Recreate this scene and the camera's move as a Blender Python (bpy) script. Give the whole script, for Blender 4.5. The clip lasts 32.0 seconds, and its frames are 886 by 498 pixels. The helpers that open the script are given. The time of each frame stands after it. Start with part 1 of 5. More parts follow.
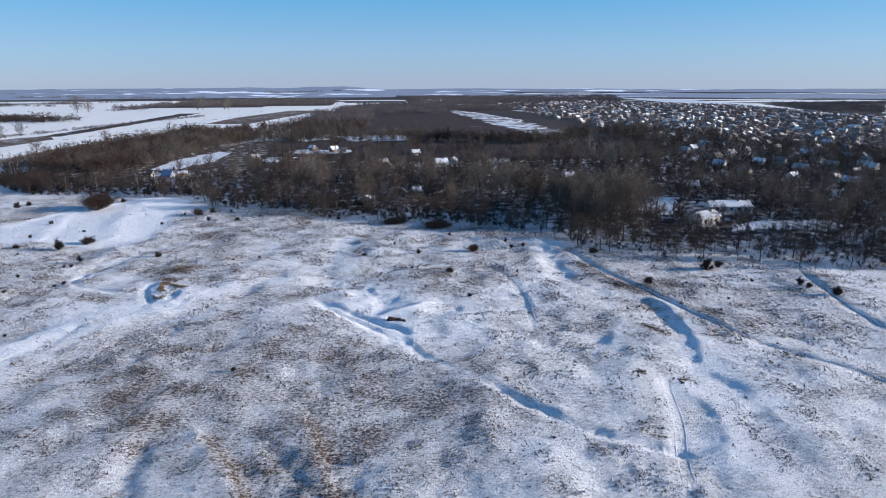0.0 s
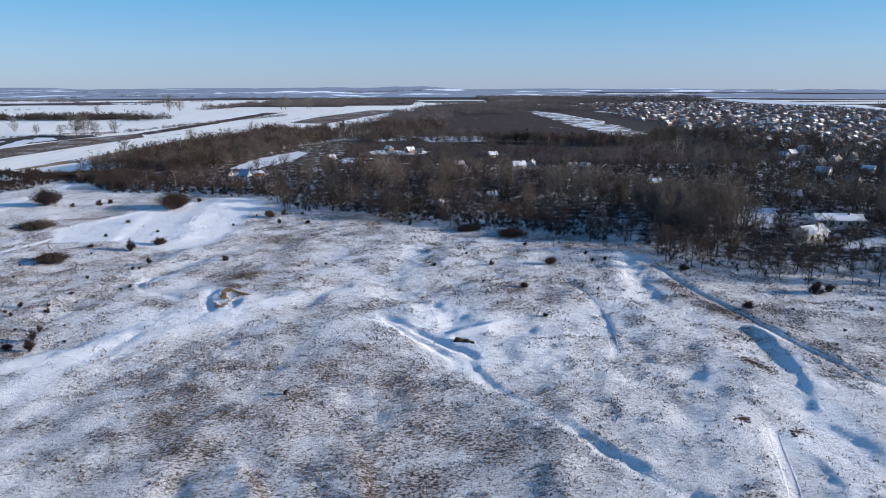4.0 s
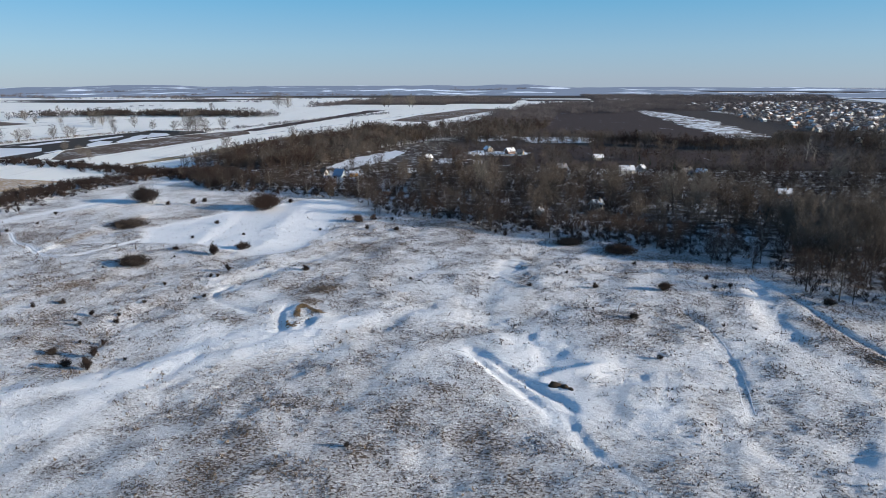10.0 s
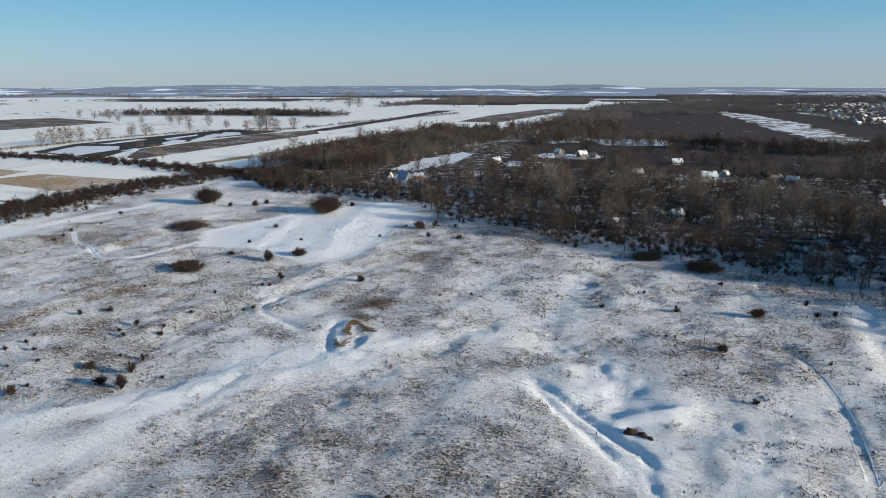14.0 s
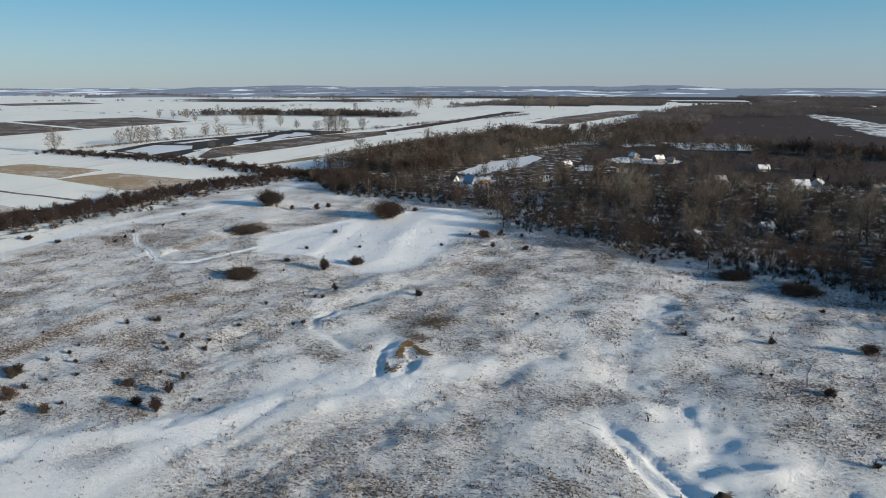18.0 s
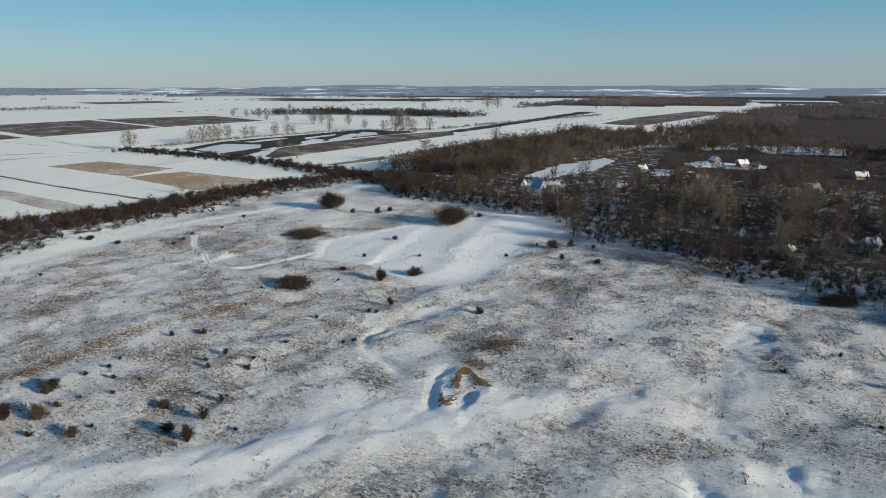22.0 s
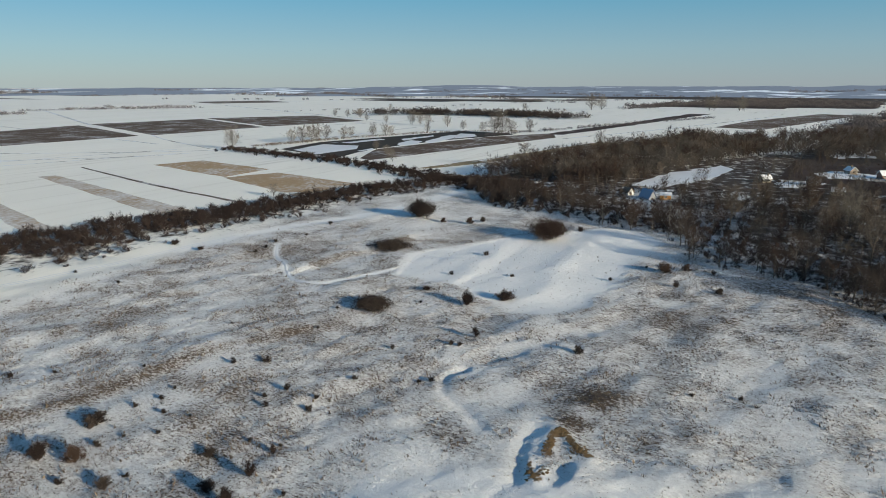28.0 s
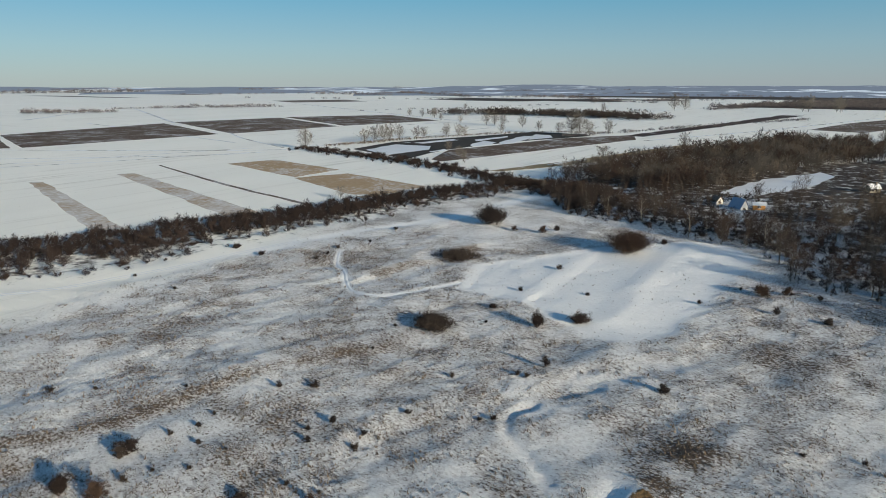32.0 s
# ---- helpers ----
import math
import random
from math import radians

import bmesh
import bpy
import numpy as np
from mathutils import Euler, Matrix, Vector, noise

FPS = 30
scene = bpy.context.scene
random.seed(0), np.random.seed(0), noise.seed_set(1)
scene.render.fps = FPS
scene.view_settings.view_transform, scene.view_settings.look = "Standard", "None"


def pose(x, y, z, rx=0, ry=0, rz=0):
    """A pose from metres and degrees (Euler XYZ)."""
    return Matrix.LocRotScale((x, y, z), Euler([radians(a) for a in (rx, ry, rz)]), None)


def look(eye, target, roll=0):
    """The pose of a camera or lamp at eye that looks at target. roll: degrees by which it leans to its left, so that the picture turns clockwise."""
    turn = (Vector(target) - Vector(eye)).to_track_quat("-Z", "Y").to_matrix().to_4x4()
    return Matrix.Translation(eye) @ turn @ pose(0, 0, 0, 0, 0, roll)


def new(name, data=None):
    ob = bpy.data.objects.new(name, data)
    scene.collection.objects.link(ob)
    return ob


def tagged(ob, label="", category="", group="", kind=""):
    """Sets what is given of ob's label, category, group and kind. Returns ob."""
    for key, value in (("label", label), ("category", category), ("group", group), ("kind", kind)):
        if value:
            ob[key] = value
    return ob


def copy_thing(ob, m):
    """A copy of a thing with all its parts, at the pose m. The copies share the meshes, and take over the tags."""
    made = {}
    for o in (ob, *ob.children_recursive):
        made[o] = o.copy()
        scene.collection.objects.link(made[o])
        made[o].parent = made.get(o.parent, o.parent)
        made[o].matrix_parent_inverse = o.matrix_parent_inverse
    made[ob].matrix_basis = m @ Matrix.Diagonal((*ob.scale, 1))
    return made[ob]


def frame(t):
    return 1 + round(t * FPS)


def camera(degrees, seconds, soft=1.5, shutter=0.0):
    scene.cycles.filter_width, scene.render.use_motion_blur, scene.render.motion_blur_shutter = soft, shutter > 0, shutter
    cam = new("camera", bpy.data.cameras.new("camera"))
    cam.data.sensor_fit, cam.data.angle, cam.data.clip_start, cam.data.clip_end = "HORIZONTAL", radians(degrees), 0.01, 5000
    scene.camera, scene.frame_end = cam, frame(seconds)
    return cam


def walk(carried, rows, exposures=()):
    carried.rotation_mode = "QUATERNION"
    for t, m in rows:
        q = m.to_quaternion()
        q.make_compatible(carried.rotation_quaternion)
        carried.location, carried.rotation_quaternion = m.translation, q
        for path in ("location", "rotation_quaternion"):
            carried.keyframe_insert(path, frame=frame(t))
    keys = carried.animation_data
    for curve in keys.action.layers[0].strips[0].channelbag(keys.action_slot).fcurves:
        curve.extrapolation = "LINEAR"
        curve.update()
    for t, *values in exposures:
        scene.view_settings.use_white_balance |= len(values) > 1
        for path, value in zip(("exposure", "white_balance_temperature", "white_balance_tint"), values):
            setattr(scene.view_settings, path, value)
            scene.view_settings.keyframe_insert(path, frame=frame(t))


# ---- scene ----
# ---------- camera ----------
cam = camera(66.1, 32.0, soft=0.55)
PATH = [
    (0, (-0.332, -6.492, 49.93), (0.106, -4.598, 49.457), -0.1),
    (3, (2.132, 2.599, 50.075), (2.402, 4.523, 49.602), -0.1),
    (6, (3.629, 12.336, 50.026), (3.754, 14.275, 49.553), 0.0),
    (9, (4.824, 22.241, 50.087), (4.806, 24.183, 49.61), -0.0),
    (13, (5.296, 36.048, 50.044), (5.082, 37.979, 49.565), 0.0),
    (16.5, (4.839, 47.523, 50.175), (4.454, 49.427, 49.699), -0.0),
    (19, (3.423, 55.515, 50.06), (2.919, 57.391, 49.583), 0.0),
    (21, (2.031, 62.101, 50.07), (1.432, 63.948, 49.592), 0.0),
    (23, (0.427, 68.372, 50.18), (-0.254, 70.191, 49.703), -0.0),
    (25.5, (-2.049, 76.114, 50.322), (-2.833, 77.891, 49.846), 0.0),
    (28, (-5.157, 83.881, 50.32), (-6.057, 85.602, 49.843), 0.0),
    (30, (-8.23, 90.387, 50.359), (-9.221, 92.057, 49.881), 0.0),
    (32, (-10.909, 96.31, 50.411), (-11.991, 97.923, 49.932), 0.0),
]
walk(cam, [(t, look(eye, target, roll)) for t, eye, target, roll in PATH],
     exposures=[(0, 0.55, 5780, 15), (6, 0.53, 5860, 13), (13, 0.44, 6330, 8), (21, 0.27, 6660, 5), (32, 0.24, 6780, 4)])

# ---------- light: low winter sun, clear sky ----------
SUN_AZ, SUN_EL = 103.5, 13.6
world = bpy.data.worlds.new("winter_sky")
scene.world = world
world.use_nodes = True
wt = world.node_tree
sky = wt.nodes.new("ShaderNodeTexSky")
sky.sky_type, sky.sun_disc = "NISHITA", False
sky.sun_elevation, sky.sun_rotation = radians(SUN_EL), radians(SUN_AZ)
sky.altitude, sky.air_density, sky.dust_density, sky.ozone_density = 100, 0.9, 0.15, 1.5
haze = wt.nodes.new("ShaderNodeValToRGB")  # a layer of haze, the same all round the horizon
rise = wt.nodes.new("ShaderNodeSeparateXYZ")
wt.links.new(wt.nodes.new("ShaderNodeTexCoord").outputs["Generated"], rise.inputs[0])
wt.links.new(rise.outputs[2], haze.inputs[0])
HAZE = ((0.0, (0.47, 0.56, 0.74)), (0.045, (0.385, 0.6, 0.81)), (0.11, (0.18, 0.54, 0.82)), (0.4, (0.16, 0.36, 0.62)), (1.0, (0.1, 0.25, 0.5)))
for k, (at, col) in enumerate(HAZE):
    e = haze.color_ramp.elements[k] if k < 2 else haze.color_ramp.elements.new(at)
    e.position, e.color = at, (*col, 1)
clear = wt.nodes.new("ShaderNodeMix")
clear.data_type, clear.blend_type = "RGBA", "MULTIPLY"
clear.inputs[0].default_value, clear.inputs[7].default_value = 1.0, (0.085, 0.11, 0.14, 1)
wt.links.new(sky.outputs[0], clear.inputs[6])
air = wt.nodes.new("ShaderNodeMix")
air.data_type = "RGBA"
air.inputs[0].default_value = 0.64
wt.links.new(clear.outputs[2], air.inputs[6])
wt.links.new(haze.outputs[0], air.inputs[7])
wt.links.new(air.outputs[2], wt.nodes["Background"].inputs[0])
wt.nodes["Background"].inputs[1].default_value = 0.6
sun = new("sun", bpy.data.lights.new("sun", "SUN"))
sun.data.energy, sun.data.angle, sun.data.color = 5.0, radians(0.53), (1.0, 0.87, 0.7)
to_sun = Vector((math.sin(radians(SUN_AZ)) * math.cos(radians(SUN_EL)),
                 math.cos(radians(SUN_AZ)) * math.cos(radians(SUN_EL)), math.sin(radians(SUN_EL))))
sun.rotation_mode = "QUATERNION"
sun.rotation_quaternion = to_sun.to_track_quat("Z", "Y")
sun.location = (300, 0, 200)


# ---------- materials ----------
class Nodes:
    """A short hand for node materials."""

    def __init__(self, name, rough=0.8):
        self.mat = bpy.data.materials.new(name)
        self.mat.use_nodes = True
        self.t = self.mat.node_tree
        self.b = self.t.nodes["Principled BSDF"]
        self.b.inputs["Roughness"].default_value = rough
        if rough > 0.7:
            self.b.inputs["Specular IOR Level"].default_value = 0.08
        self.pos = self.t.nodes.new("ShaderNodeTexCoord").outputs["Object"]

    def node(self, kind, **sets):
        n = self.t.nodes.new(kind)
        for k, v in sets.items():
            n.inputs[k.replace("_", " ")].default_value = v
        return n

    def link(self, a, b):
        self.t.links.new(a, b)

    def stretch(self, x, y, z, rz=0.0):
        n = self.t.nodes.new("ShaderNodeMapping")
        n.inputs["Scale"].default_value = (x, y, z)
        n.inputs["Rotation"].default_value = (0, 0, rz)
        self.link(self.pos, n.inputs[0])
        return n.outputs[0]

    def noise(self, scale, detail=4.0, rough=0.6, where=None):
        n = self.node("ShaderNodeTexNoise", Scale=scale, Detail=detail, Roughness=rough)
        self.link(where or self.pos, n.inputs["Vector"])
        return n.outputs["Fac"]

    def ramp(self, value, lo, hi, a=0.0, b=1.0):
        n = self.t.nodes.new("ShaderNodeMapRange")
        n.clamp = True
        self.link(value, n.inputs[0])
        for k, v in zip((1, 2, 3, 4), (lo, hi, a, b)):
            n.inputs[k].default_value = v
        return n.outputs[0]

    def math(self, op, a, b):
        n = self.t.nodes.new("ShaderNodeMath")
        n.operation = op
        for k, v in ((0, a), (1, b)):
            if isinstance(v, (int, float)):
                n.inputs[k].default_value = v
            else:
                self.link(v, n.inputs[k])
        return n.outputs[0]

    def mix(self, fac, a, b):
        n = self.t.nodes.new("ShaderNodeMix")
        n.data_type = "RGBA"
        for k, v in ((0, fac), (6, a), (7, b)):
            if isinstance(v, (int, float)):
                n.inputs[k].default_value = v
            elif isinstance(v, tuple):
                n.inputs[k].default_value = (*v, 1)
            else:
                self.link(v, n.inputs[k])
        return n.outputs[2]

    def attr(self, name):
        n = self.t.nodes.new("ShaderNodeAttribute")
        n.attribute_name = name
        return n.outputs["Fac"]

    def chance(self):
        return self.t.nodes.new("ShaderNodeObjectInfo").outputs["Random"]

    def bump(self, value, strength, distance):
        n = self.t.nodes.new("ShaderNodeBump")
        n.inputs["Strength"].default_value, n.inputs["Distance"].default_value = strength, distance
        self.link(value, n.inputs["Height"])
        self.link(n.outputs[0], self.b.inputs["Normal"])

    def color(self, c):
        if isinstance(c, tuple):
            self.b.inputs["Base Color"].default_value = (*c, 1)
        else:
            self.link(c, self.b.inputs["Base Color"])
        return self


def ground_material():
    """Wind-blown snow with dry grass, leaf litter and bare clay showing through it."""
    n = Nodes("snowy_meadow", 0.75)
    blown = n.stretch(0.7, 1.0, 1.0, 0.25)
    fine = n.ramp(n.noise(2.6, 4, 0.75, blown), 0.3, 0.7)
    mid = n.ramp(n.noise(0.7, 4, 0.7, blown), 0.3, 0.7)
    wide = n.noise(0.06, 4, 0.65)
    cover = n.math("ADD", n.attr("grass"), n.math("MULTIPLY", n.math("SUBTRACT", wide, 0.5), 0.5))
    grain = n.ramp(n.noise(4.0, 3, 0.75, blown), 0.3, 0.7)
    thin = n.math("ADD", n.math("MULTIPLY", grain, 0.55), n.math("MULTIPLY", mid, 0.45))
    stems = n.ramp(n.math("SUBTRACT", thin, n.math("SUBTRACT", 0.95, cover)), -0.02, 0.12, 0.0, 0.4)
    flecks = n.ramp(n.math("SUBTRACT", fine, n.math("SUBTRACT", 1.04, n.math("MULTIPLY", cover, 0.8))), -0.02, 0.04)
    snow = n.mix(n.noise(0.4, 3), (0.83, 0.835, 0.85), (0.9, 0.9, 0.905))
    crust = n.math("MULTIPLY", n.ramp(n.noise(1.7, 5, 0.8, n.stretch(0.7, 1.0, 1.0, 0.4)), 0.46, 0.57), n.ramp(n.attr("grass"), 0.05, 0.4, 0.12, 0.6))
    snow = n.mix(crust, snow, (0.48, 0.455, 0.465))
    # snow of the plain: warmth of sunlit haze put into its colour
    hazed_snow = n.mix(n.noise(0.02, 5, 0.7, n.stretch(1, 0.12, 1, 0.35)), (0.86, 0.83, 0.77), (0.98, 0.955, 0.9))
    furrow = n.ramp(n.noise(0.16, 5, 0.7, n.stretch(1, 0.035, 1, 0.08)), 0.54, 0.68, 0.0, 0.5)
    bald = n.ramp(n.noise(0.012, 4, 0.6), 0.4, 0.62)
    hazed_snow = n.mix(n.math("MULTIPLY", furrow, bald), hazed_snow, (0.4, 0.35, 0.29))
    snow = n.mix(n.attr("haze_tint"), snow, hazed_snow)
    straw = n.mix(n.noise(1.3, 4), (0.17, 0.14, 0.13), (0.33, 0.275, 0.23))
    snow = n.mix(stems, snow, straw)
    straw = n.mix(n.noise(1.3, 4), (0.075, 0.058, 0.052), (0.185, 0.143, 0.112))
    shown = flecks
    mixed = n.mix(shown, snow, straw)
    litter = n.ramp(n.math("ADD", n.attr("litter"), n.math("MULTIPLY", n.math("SUBTRACT", n.noise(0.16, 5, 0.7), 0.5), 1.4)), 0.36, 0.56)
    mixed = n.mix(litter, mixed, n.mix(n.noise(2.5, 4), (0.04, 0.032, 0.028), (0.1, 0.077, 0.064)))
    clay = n.ramp(n.math("ADD", n.attr("soil"), n.math("SUBTRACT", n.noise(0.9, 5, 0.7), 0.5)), 0.4, 0.55)
    mixed = n.mix(clay, mixed, n.mix(n.noise(1.8, 5), (0.09, 0.06, 0.037), (0.31, 0.205, 0.105)))
    n.color(mixed)
    rough = n.ramp(n.attr("grass"), 0.0, 0.4, 0.45, 1.0)
    lumps = n.math("ADD", n.math("MULTIPLY", n.noise(0.9, 4, 0.6, blown), 0.8), n.math("MULTIPLY", n.noise(2.4, 5, 0.8, n.stretch(0.8, 1.0, 1.0, 0.4)), 0.75))
    n.bump(n.math("MULTIPLY", lumps, rough), 1.0, 0.8)
    return n.mat


def field_material(name, a, b, snow_part, scale, turn=0.0, soft=0.03, long=0.08):
    """Bare or stubbly field soil with snow left in the furrows."""
    n = Nodes(name, 0.9)
    rows = n.noise(scale, 4, 0.65, n.stretch(1, long, 1, turn))
    patch = n.noise(0.035, 5, 0.65)
    soil = n.mix(n.noise(0.3, 5, 0.7), a, b)
    left = n.ramp(n.math("ADD", n.math("MULTIPLY", rows, 0.5), n.math("MULTIPLY", patch, 0.5)), 0.65 - soft - snow_part * 0.3, 0.65 + soft - snow_part * 0.3)
    n.color(n.mix(left, soil, (0.82, 0.83, 0.85)))
    n.bump(rows, 0.5, 0.3)
    return n.mat


def plain(name, a, b, scale, rough=0.8, bump=0.3, size=0.05, metal=0.0):
    n = Nodes(name, rough)
    g = n.noise(scale, 5, 0.65)
    c = n.mix(g, a, b)
    n.color(n.mix(n.math("MULTIPLY", n.noise(scale * 0.13, 3), 0.5), c, tuple(v * 0.6 for v in a)))
    n.bump(g, bump, size)
    n.b.inputs["Metallic"].default_value = metal
    return n.mat


def wood_material(name, a, b, c):
    """Bark and twigs; each plant has its own tone."""
    n = Nodes(name, 0.85)
    tone = n.math("FRACT", n.math("ADD", n.attr("tone"), n.chance()), 0.0)
    base = n.mix(tone, a, b)
    n.color(n.mix(n.ramp(n.noise(0.9, 4), 0.4, 0.75), base, c))
    return n.mat


def toned(name, colors, scale=1.2, rough=0.8):
    """A painted or rendered surface whose colour differs from house to house."""
    n = Nodes(name, rough)
    tone = n.math("FRACT", n.math("ADD", n.attr("tone"), n.chance()), 0.0)
    r = n.t.nodes.new("ShaderNodeValToRGB")
    r.color_ramp.interpolation = "CONSTANT"
    els = r.color_ramp.elements
    for k, col in enumerate(colors):
        e = els[k] if k < 2 else els.new(k / len(colors))
        e.position, e.color = k / len(colors), (*col, 1)
    n.link(tone, r.inputs[0])
    g = n.noise(scale, 5, 0.7)
    dirt = n.mix(n.ramp(g, 0.35, 0.8, 0.0, 0.5), r.outputs[0], (0.2, 0.18, 0.16))
    n.color(dirt)
    n.bump(g, 0.2, 0.03)
    return n.mat


M_GROUND = ground_material()
M_PLOW = field_material("ploughed_soil", (0.08, 0.056, 0.043), (0.165, 0.118, 0.09), 0.14, 0.6, 0.35, 0.1)
M_STUBBLE = field_material("stubble", (0.33, 0.225, 0.135), (0.5, 0.36, 0.225), 0.27, 0.8, 1.3, 0.08, 0.3)
M_STUBBLE_THIN = field_material("thin_stubble", (0.35, 0.25, 0.165), (0.5, 0.37, 0.245), 0.42, 0.8, 1.3, 0.12, 0.3)
M_SCRUB = field_material("brown_fen", (0.036, 0.027, 0.026), (0.09, 0.064, 0.056), -0.03, 0.25, 0.2, 0.06)
M_BANK = field_material("grassy_bank", (0.2, 0.15, 0.09), (0.32, 0.25, 0.15), 0.25, 0.5, 0.3)
M_SNOW = plain("packed_snow", (0.78, 0.79, 0.82), (0.88, 0.88, 0.9), 0.8, 0.6, 0.25, 0.1)
M_ICE = field_material("marsh_ice", (0.035, 0.032, 0.03), (0.075, 0.066, 0.06), 0.0, 0.12, 0.5)
M_BARK = wood_material("bark", (0.065, 0.055, 0.048), (0.16, 0.138, 0.118), (0.042, 0.035, 0.031))
M_PALE = wood_material("pale_bark", (0.34, 0.31, 0.26), (0.46, 0.42, 0.36), (0.16, 0.14, 0.12))
M_TWIG = wood_material("twigs", (0.035, 0.028, 0.026), (0.08, 0.064, 0.055), (0.027, 0.022, 0.021))
M_RED = wood_material("russet_twigs", (0.042, 0.028, 0.023), (0.092, 0.062, 0.047), (0.032, 0.023, 0.02))
M_BRUSH = wood_material("brush_twigs", (0.031, 0.024, 0.022), (0.066, 0.048, 0.042), (0.025, 0.019, 0.018))
M_BANK_TWIG = wood_material("reed_stems", (0.16, 0.12, 0.085), (0.27, 0.21, 0.15), (0.1, 0.08, 0.06))
M_GREY = wood_material("grey_twigs", (0.07, 0.062, 0.056), (0.145, 0.128, 0.111), (0.05, 0.044, 0.04))
M_FAWN = wood_material("fawn_twigs", (0.125, 0.1, 0.079), (0.21, 0.17, 0.134), (0.085, 0.068, 0.055))
M_ASH = wood_material("ash_twigs", (0.15, 0.132, 0.115), (0.25, 0.222, 0.19), (0.11, 0.096, 0.085))
# twigs of far trees, paled to grey: distance haze mixed into the colour
M_HAZED_CROWN = wood_material("hazed_far_crowns", (0.11, 0.098, 0.1), (0.2, 0.175, 0.17), (0.085, 0.075, 0.078))
M_PINE = wood_material("needles", (0.025, 0.04, 0.025), (0.05, 0.07, 0.04), (0.02, 0.03, 0.02))
M_GRASS = wood_material("dry_grass", (0.11, 0.085, 0.07), (0.27, 0.21, 0.152), (0.075, 0.058, 0.049))
M_WALL = toned("house_wall", [(0.62, 0.6, 0.55), (0.35, 0.2, 0.14), (0.7, 0.68, 0.62), (0.28, 0.24, 0.2), (0.45, 0.4, 0.3), (0.3, 0.36, 0.42)])
M_ROOF = toned("snowy_roof", [(0.8, 0.8, 0.81), (0.24, 0.21, 0.2), (0.55, 0.54, 0.55), (0.82, 0.82, 0.83), (0.3, 0.26, 0.25), (0.7, 0.7, 0.71), (0.18, 0.165, 0.16), (0.4, 0.37, 0.36)])
M_WHITE = plain("white_paint", (0.74, 0.73, 0.7), (0.82, 0.81, 0.78), 1.5, 0.6)
M_BOARD = plain("weathered_boards", (0.17, 0.13, 0.1), (0.3, 0.24, 0.18), 3.0, 0.85)
M_BLUE = plain("blue_roof_sheet", (0.22, 0.28, 0.4), (0.36, 0.42, 0.52), 2.0, 0.45)
M_GLASS = plain("window_glass", (0.03, 0.035, 0.04), (0.05, 0.055, 0.06), 2.0, 0.12, 0.0)
M_DARK = plain("dark_earth", (0.035, 0.026, 0.02), (0.1, 0.075, 0.055), 1.4, 0.9, 0.7, 0.2)
M_CLAY = plain("yellow_clay", (0.085, 0.055, 0.032), (0.27, 0.175, 0.085), 1.6, 0.9, 0.7, 0.15)
M_ORANGE = plain("orange_paint", (0.55, 0.26, 0.06), (0.62, 0.33, 0.1), 2.0, 0.6)


# ---------- numbers and meshes ----------
def cell(xi, yi, seed):
    h = (xi * 374761393 + yi * 668265263 + seed * 144269504) & 0xFFFFFFFF
    h = ((h ^ (h >> 13)) * 1274126177) & 0xFFFFFFFF
    return ((h ^ (h >> 16)) & 0xFFFF) / 65535.0


def vnoise(x, y, seed):
    xi, yi = np.floor(x).astype(np.int64), np.floor(y).astype(np.int64)
    u, v = x - xi, y - yi
    u, v = u * u * (3 - 2 * u), v * v * (3 - 2 * v)
    a, b = cell(xi, yi, seed), cell(xi + 1, yi, seed)
    c, d = cell(xi, yi + 1, seed), cell(xi + 1, yi + 1, seed)
    return (a * (1 - u) + b * u) * (1 - v) + (c * (1 - u) + d * u) * v


def fbm(x, y, size, octaves, seed):
    total, amp, weight = 0.0, 1.0, 0.0
    for k in range(octaves):
        total = total + amp * vnoise(x / size, y / size, seed + k)
        weight, amp, size = weight + amp, amp * 0.5, size * 0.5
    return total / weight


def spline(pts, per=4):
    p = np.array(pts, float)
    p = np.vstack([2 * p[0] - p[1], p, 2 * p[-1] - p[-2]])
    out = []
    for k in range(1, len(p) - 2):
        for u in np.arange(per) / per:
            a, b, c, d = p[k - 1 : k + 3]
            out.append(0.5 * (2 * b + (c - a) * u + (2 * a - 5 * b + 4 * c - d) * u * u + (3 * b - a - 3 * c + d) * u ** 3))
    out.append(p[-2])
    return np.array(out)


def along(x, y, pts, reach=45.0):
    """Distance to a line (within its reach), and on which side of it (left: above 0)."""
    pts = np.asarray(pts, float)
    best_all, side_all = np.full(x.shape, 1e3), np.zeros(x.shape)
    lo, hi = pts.min(0) - reach, pts.max(0) + reach
    take = (x > lo[0]) & (x < hi[0]) & (y > lo[1]) & (y < hi[1])
    x, y = x[take], y[take]
    best, side = np.full(x.shape, 1e3), np.zeros(x.shape)
    for (ax, ay), (bx, by) in zip(pts, pts[1:]):
        dx, dy = bx - ax, by - ay
        u = np.clip(((x - ax) * dx + (y - ay) * dy) / (dx * dx + dy * dy + 1e-9), 0, 1)
        d = np.hypot(x - ax - u * dx, y - ay - u * dy)
        near = d < best
        side = np.where(near, np.sign(dx * (y - ay) - dy * (x - ax)), side)
        best = np.where(near, d, best)
    best_all[take], side_all[take] = best, side
    return best_all, side_all


def inside(x, y, poly):
    hit = np.zeros(np.shape(x), bool)
    for (ax, ay), (bx, by) in zip(poly, poly[1:] + poly[:1]):
        if ay != by:
            cross = (ay > y) != (by > y)
            hit ^= cross & (x < (bx - ax) * (y - ay) / (by - ay) + ax)
    return hit


def soft_inside(x, y, poly, width):
    d, _ = along(x, y, list(poly) + [poly[0]])
    return np.clip(0.5 + np.where(inside(x, y, poly), d, -d) / width, 0, 1)


